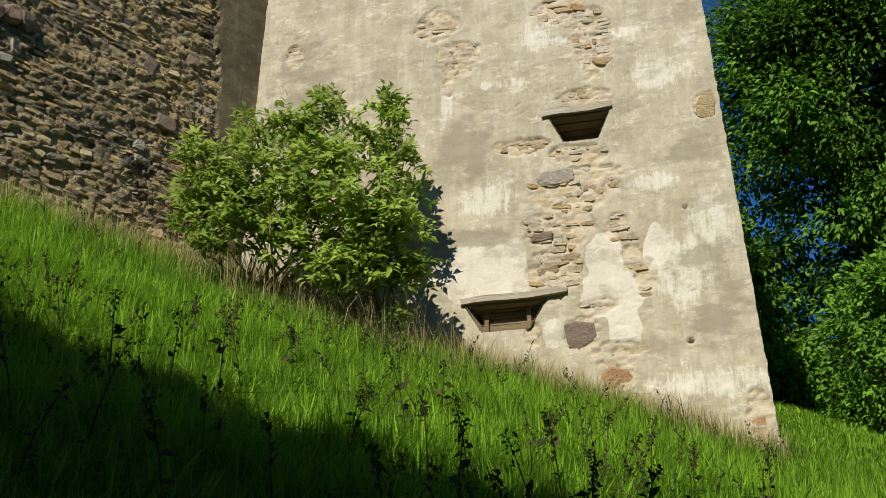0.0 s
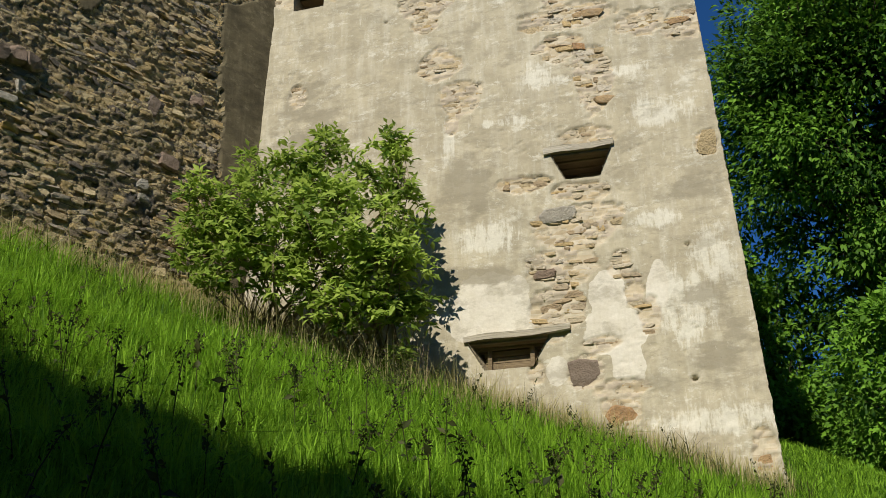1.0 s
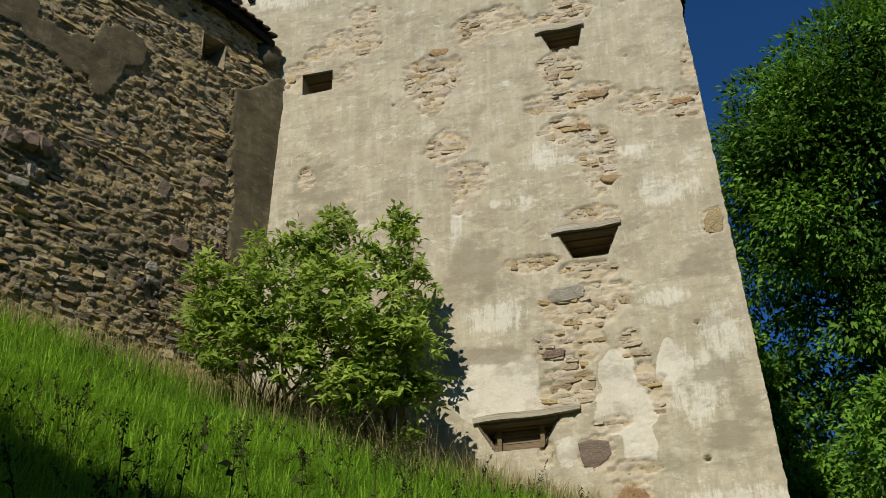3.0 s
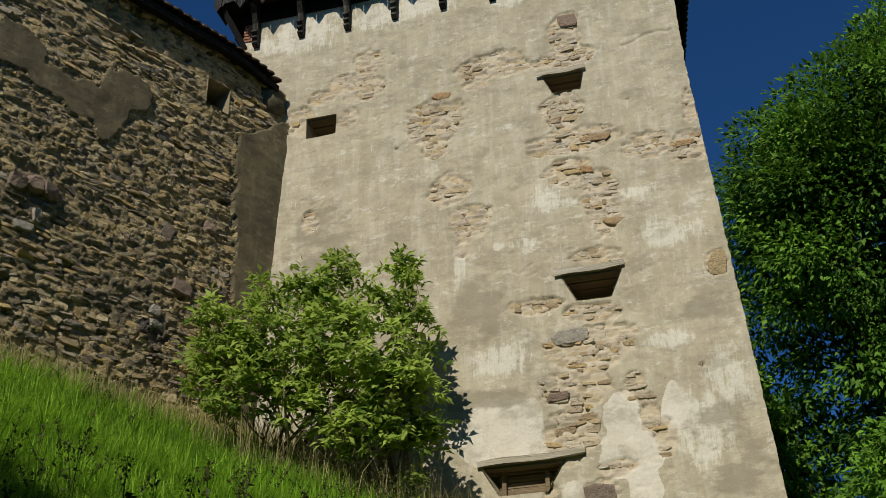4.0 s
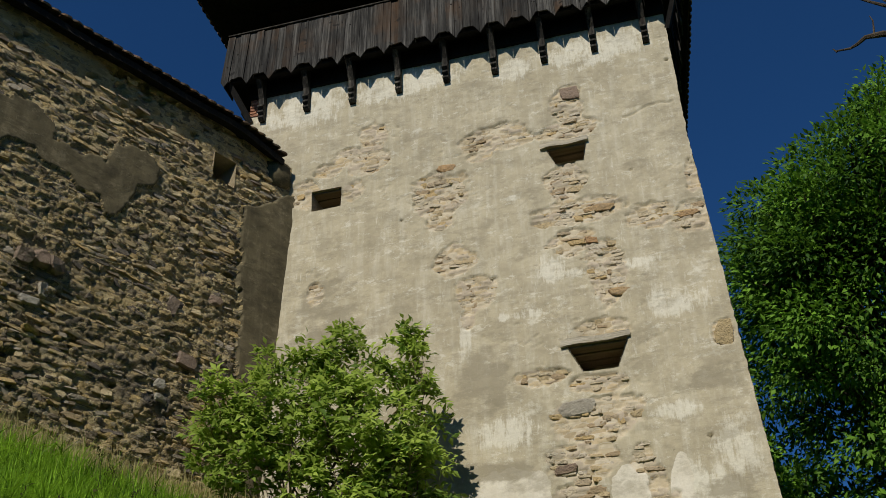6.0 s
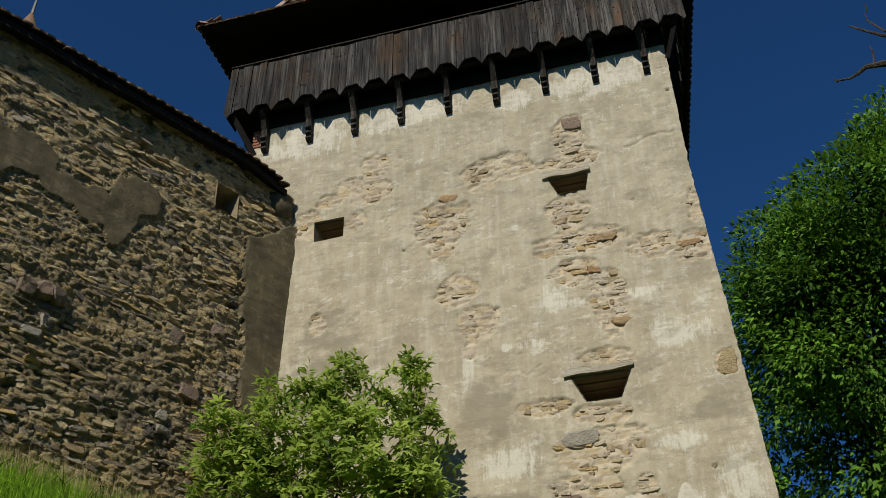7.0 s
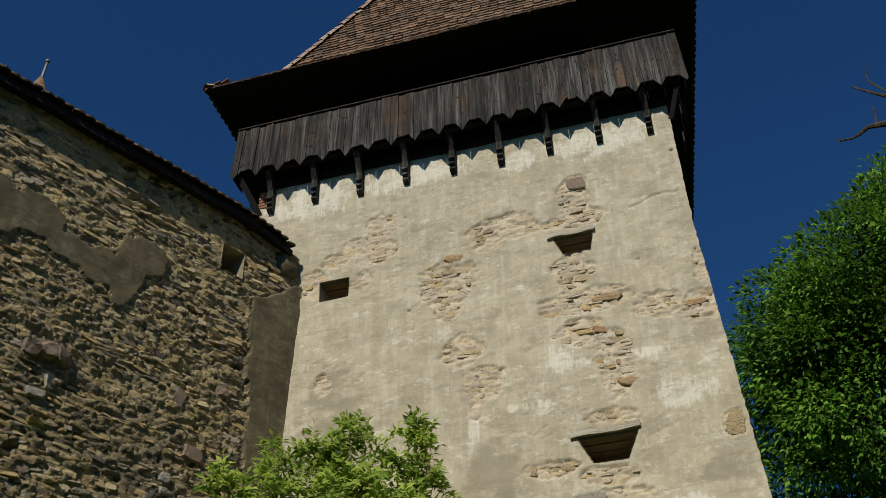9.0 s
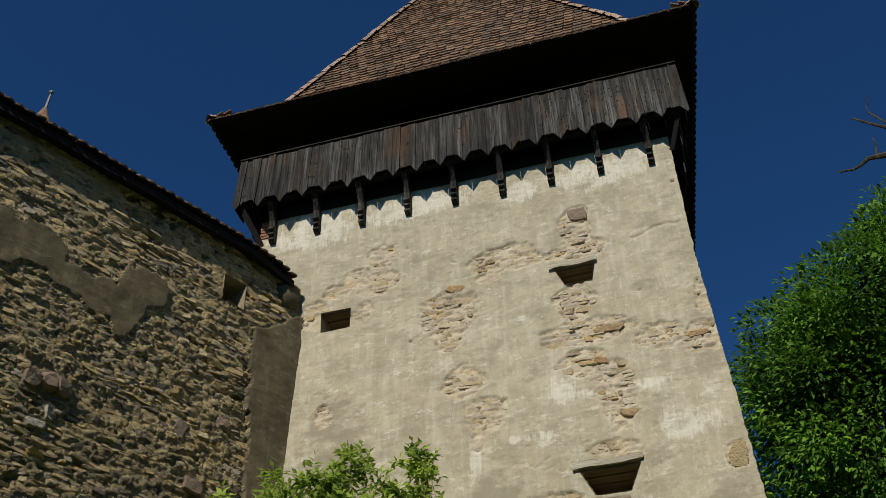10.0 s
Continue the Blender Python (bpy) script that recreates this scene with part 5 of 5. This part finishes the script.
def meadow():
    nr = np.random.RandomState(2)
    n = 620000
    r = np.sqrt(nr.uniform(3.2 ** 2, 27 ** 2, n))
    az = np.radians(nr.uniform(-32, 32, n))
    xy = np.column_stack([r * np.sin(az), r * np.cos(az)])
    # a second, denser sowing close by
    n2 = 230000
    r2 = np.sqrt(nr.uniform(3.4 ** 2, 10.5 ** 2, n2))
    az2 = np.radians(nr.uniform(-28, 28, n2))
    xy, r, n = np.vstack([xy, np.column_stack([r2 * np.sin(az2), r2 * np.cos(az2)])]), np.concatenate([r, r2]), n + n2
    keep = on_meadow(xy) & (nr.uniform(0, 1, n) < np.clip(1.25 - r / 24, 0.12, 1))
    xy = xy[keep]
    clump = value_noise(xy[:, 0] * 1.4, xy[:, 1] * 1.4, 5, 3)
    hgt = (0.27 + 0.13 * clump) * nr.uniform(0.55, 1.35, len(xy))
    far = np.hypot(xy[:, 0], xy[:, 1]) > 15.5
    hgt = np.where(far, hgt * 0.55, hgt)
    wid = nr.uniform(0.004, 0.0095, len(xy)) * np.where(far, 1.8, 1.0)
    broad = nr.uniform(0, 1, len(xy)) < 0.10
    wid, hgt = np.where(broad, wid * 1.9, wid), np.where(broad, hgt * 1.35, hgt)
    tone = np.clip(0.5 + 0.35 * clump + nr.normal(0, 0.38, len(xy)), 0, 1)
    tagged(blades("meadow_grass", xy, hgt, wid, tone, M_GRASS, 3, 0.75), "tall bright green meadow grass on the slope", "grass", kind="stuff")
    # dry stalks along the foot of the walls
    m = 9000
    t = nr.uniform(0, 1, m)
    foot = np.where((t < 0.6)[:, None], np.array([3.907, 13.76]) + np.outer(-7.2 * t / 0.6 + 0.4, [0.97237, -0.23345]) + np.outer(0.38 + np.abs(nr.normal(0, 0.28, m)), [-0.23345, -0.97237]),
                    np.array([-2.95, 15.40]) + np.outer(-6.5 * (t - 0.6) / 0.4, [0.66262, 0.74896]) + np.outer(0.10 + np.abs(nr.normal(0, 0.30, m)), [0.74896, -0.66262]))
    tagged(blades("dry_grass", foot, nr.uniform(0.2, 0.62, m), nr.uniform(0.004, 0.009, m), nr.uniform(0, 1, m), M_DRY, 7, 0.3), "dry straw-coloured stalks along the wall foot", "grass", kind="stuff")


def weeds():
    """Tall withered stems in front of the bush and along the tower's foot."""
    nr = np.random.RandomState(33)
    m = 650
    x = nr.uniform(-3.3, 0.6, m)
    y = 12.75 + 0.45 * nr.uniform(0, 1, m) + 0.10 * x
    xy = np.column_stack([x, y])
    ob = blades("withered_weeds", xy, nr.uniform(0.25, 0.95, m), nr.uniform(0.003, 0.008, m), nr.uniform(0.3, 1, m), M_DRY, 34, 0.5)
    tagged(ob, "withered straw-coloured weed stems below the bush", "grass", kind="stuff")
    m = 900
    u, d = nr.uniform(-4.2, 0.6, m), 0.42 + np.abs(nr.normal(0, 0.22, m))
    xy = np.array([3.907, 13.76]) + np.outer(u, [0.97237, -0.23345]) + np.outer(d, [-0.23345, -0.97237])
    lumpy = 0.6 + 0.6 * np.clip(value_noise(u * 2.2, u * 0, 71, 2) + 0.4, 0, 1)
    ob = blades("foot_weeds", xy, nr.uniform(0.2, 0.62, m) * lumpy, nr.uniform(0.004, 0.011, m), nr.uniform(0, 1, m), M_SEED, 35, 0.5)
    tagged(ob, "dark wiry weeds along the foot of the tower", "weeds", kind="stuff")


weeds()


def seed_stalks():
    nr, rng = np.random.RandomState(6), random.Random(6)
    vs, fs = [], []
    cs, ns, sz = [], [], []
    for k in range(190):
        if k % 9 == 0:
            r, az = rng.uniform(4.4, 12.5), math.radians(rng.uniform(-25, 24))
            hub = (r * math.sin(az), r * math.cos(az))
        x, y = hub[0] + rng.gauss(0, 0.28), hub[1] + rng.gauss(0, 0.28)
        if not on_meadow(np.array([[x, y]]))[0]:
            continue
        z, h = float(ground_z(x, y)), rng.uniform(0.38, 0.85)
        lean = Vector((rng.uniform(-.3, .3), rng.uniform(-.25, .25), 0))
        pts = [Vector((x, y, z)) + Vector((0, 0, h * t)) + lean * t * t for t in (0, 0.4, 0.75, 1.0)]
        tube(vs, fs, pts, [0.0028, 0.0025, 0.002, 0.0015], 4)
        for j in range(rng.randint(14, 34)):
            t = rng.uniform(0.68, 1.0)
            p = Vector((x, y, z)) + Vector((0, 0, h * t)) + lean * t * t
            cs.append(np.array(p) + nr.normal(0, 0.011, 3))
            ns.append(np.array([nr.normal(0, .9), nr.normal(0, .9), 0.8]))
            sz.append(rng.uniform(0.016, 0.046))
    st = raw("seed_stalks", vs, fs, M_SEED)
    tagged(st, "tall flowering grass stalks standing above the meadow", "grass", kind="stuff")
    spread_attr(st.data, "tone", np.full(len(st.data.vertices), 0.3))
    heads = leaf_cloud("seed_heads", np.array(cs), np.array(ns), np.array(sz), nr.uniform(0, 1, len(cs)), M_SEED, st, nr, 0.5, "", -0.3)


def dock_plants():
    rng, nr = random.Random(88), np.random.RandomState(88)
    for k in range(44):
        r, az = rng.uniform(4.6, 9.0), math.radians(rng.uniform(-23, 20))
        x, y = r * math.sin(az), r * math.cos(az)
        z = float(ground_z(x, y))
        plant = thing("dock_plant", pose(x, y, z), "dark green dock plant standing in the grass", "weed", "dock plants in the meadow")
        h = rng.uniform(0.5, 0.85)
        lean = Vector((rng.uniform(-.2, .2), rng.uniform(-.2, .2), 0))
        way = lambda t: Vector((0, 0, h * t)) + lean * t * t
        vs, fs = [], []
        tube(vs, fs, [way(t) for t in (0, .3, .6, .85, 1)], [0.005, 0.0045, 0.004, 0.003, 0.002], 5)
        stalk = raw("stalk", vs, fs, M_SEED, plant)
        spread_attr(stalk.data, "tone", np.full(len(vs), 0.3))
        cs, ns, sz = [], [], []
        for j in range(rng.randint(5, 8)):
            cs.append(np.array(way(rng.uniform(0.25, 0.8))))
            ns.append(np.array([nr.normal(), nr.normal(), 0.5]))
            sz.append(rng.uniform(0.05, 0.11))
        for j in range(rng.randint(30, 80)):
            t = 1 - abs(rng.gauss(0, 0.12))
            cs.append(np.array(way(t)) + nr.normal(0, 0.017, 3))
            ns.append(nr.normal(0, 1, 3))
            sz.append(rng.uniform(0.016, 0.042))
        leaf_cloud("leaves", np.array(cs), np.array(ns), np.array(sz), nr.uniform(0, 0.7, len(cs)), M_SEED, plant, nr, 0.5)


meadow()
seed_stalks()
dock_plants()


# ---- stones that show where the tower's render has fallen ----
def tower_stones():
    rng = random.Random(41)
    kinds = [stone_mesh("rubble", rng, M_STONE_PALE) for _ in range(12)]
    spots, h = [], 5.0
    while h < 15.2:
        course = rng.choice((0.045, 0.06, 0.075, 0.095, 0.13))
        p = -7.2 + rng.uniform(0, 0.3)
        while p < 0.3:
            long = rng.uniform(0.09, 0.36) * (0.75 + course * 2)
            spots.append((p + long / 2, h + course / 2 + rng.uniform(-.02, .02), long, course * rng.uniform(0.8, 1.15)))
            p += long * rng.uniform(0.9, 1.1)
        h += course * 0.97
    a = np.array(spots)
    deep = bare_depth(a[:, 0], a[:, 1])
    free = np.ones(len(a), bool)
    for tl, tr, bl, br, zt, zb in HOLES:
        free &= ~((a[:, 0] + a[:, 2] / 2 > tl - 0.02) & (a[:, 0] - a[:, 2] / 2 < tr + 0.02) & (a[:, 1] > zb - 0.08) & (a[:, 1] < zt + 0.16))
    near, rest = [], []
    for (x, z, long, hh), d, ok in zip(spots, deep, free):
        if not ok or d < 0.10 or rng.random() < 0.40 or x > float(batter(z)) - long / 2:
            continue
        m = pose(x, -float(batter(z)) + 0.041, z, rng.uniform(-7, 4), rng.uniform(-5, 5), rng.uniform(-5, 5)) @ Matrix.Diagonal((long, rng.uniform(0.010, 0.032), hh, 1))
        (near if len(near) < 300 and long * hh > 0.010 else rest).append((rng.randrange(12), m))
    joined_copies("small_rubble", kinds, rest, M_STONE_PALE, tower)
    for k, m in near:
        placed("rubble_stone", kinds[k], m, tower)
    # single stones that stand out by size or colour
    for x, z, w, hgt, material, label in ((-2.06, 6.10, .46, .40, M_DARKSTONE, "large dark reddish stone"), (-1.60, 5.45, .46, .32, M_ORANGE, "rust-stained orange stone"),
                                          (-4.14, 13.53, .36, .17, M_ORANGE, "rust-stained orange stone"), (-1.85, 14.69, .32, .30, M_DARKSTONE, "dark brown stone"),
                                          (-2.27, 8.55, .62, .24, M_GREYSTONE, "large grey stone"), (-2.52, 7.62, .36, .14, M_DARKSTONE, "projecting dark stone"),
                                          (-.06, 9.42, .30, .42, M_BUFF, "rounded buff stone"), (-1.42, 10.42, .42, .14, M_ORANGE, "ochre stone"),
                                          (-1.62, 12.08, .55, .15, M_ORANGE, "long ochre stone"), (-.22, 11.66, .36, .12, M_ORANGE, "ochre corner stone"),
                                          (-1.78, 11.47, .22, .14, M_ORANGE, "red stone"), (.10, 4.72, .22, .2, M_ORANGE, "ochre corner stone")):
        me = stone_mesh("stone_block", rng, material)
        tagged(placed("stone_block", me, pose(x, -float(batter(z)) + 0.018, z, 0, rng.uniform(-6, 6), 0) @ Matrix.Diagonal((w, 0.028, hgt, 1)), tower), label)


tower_stones()
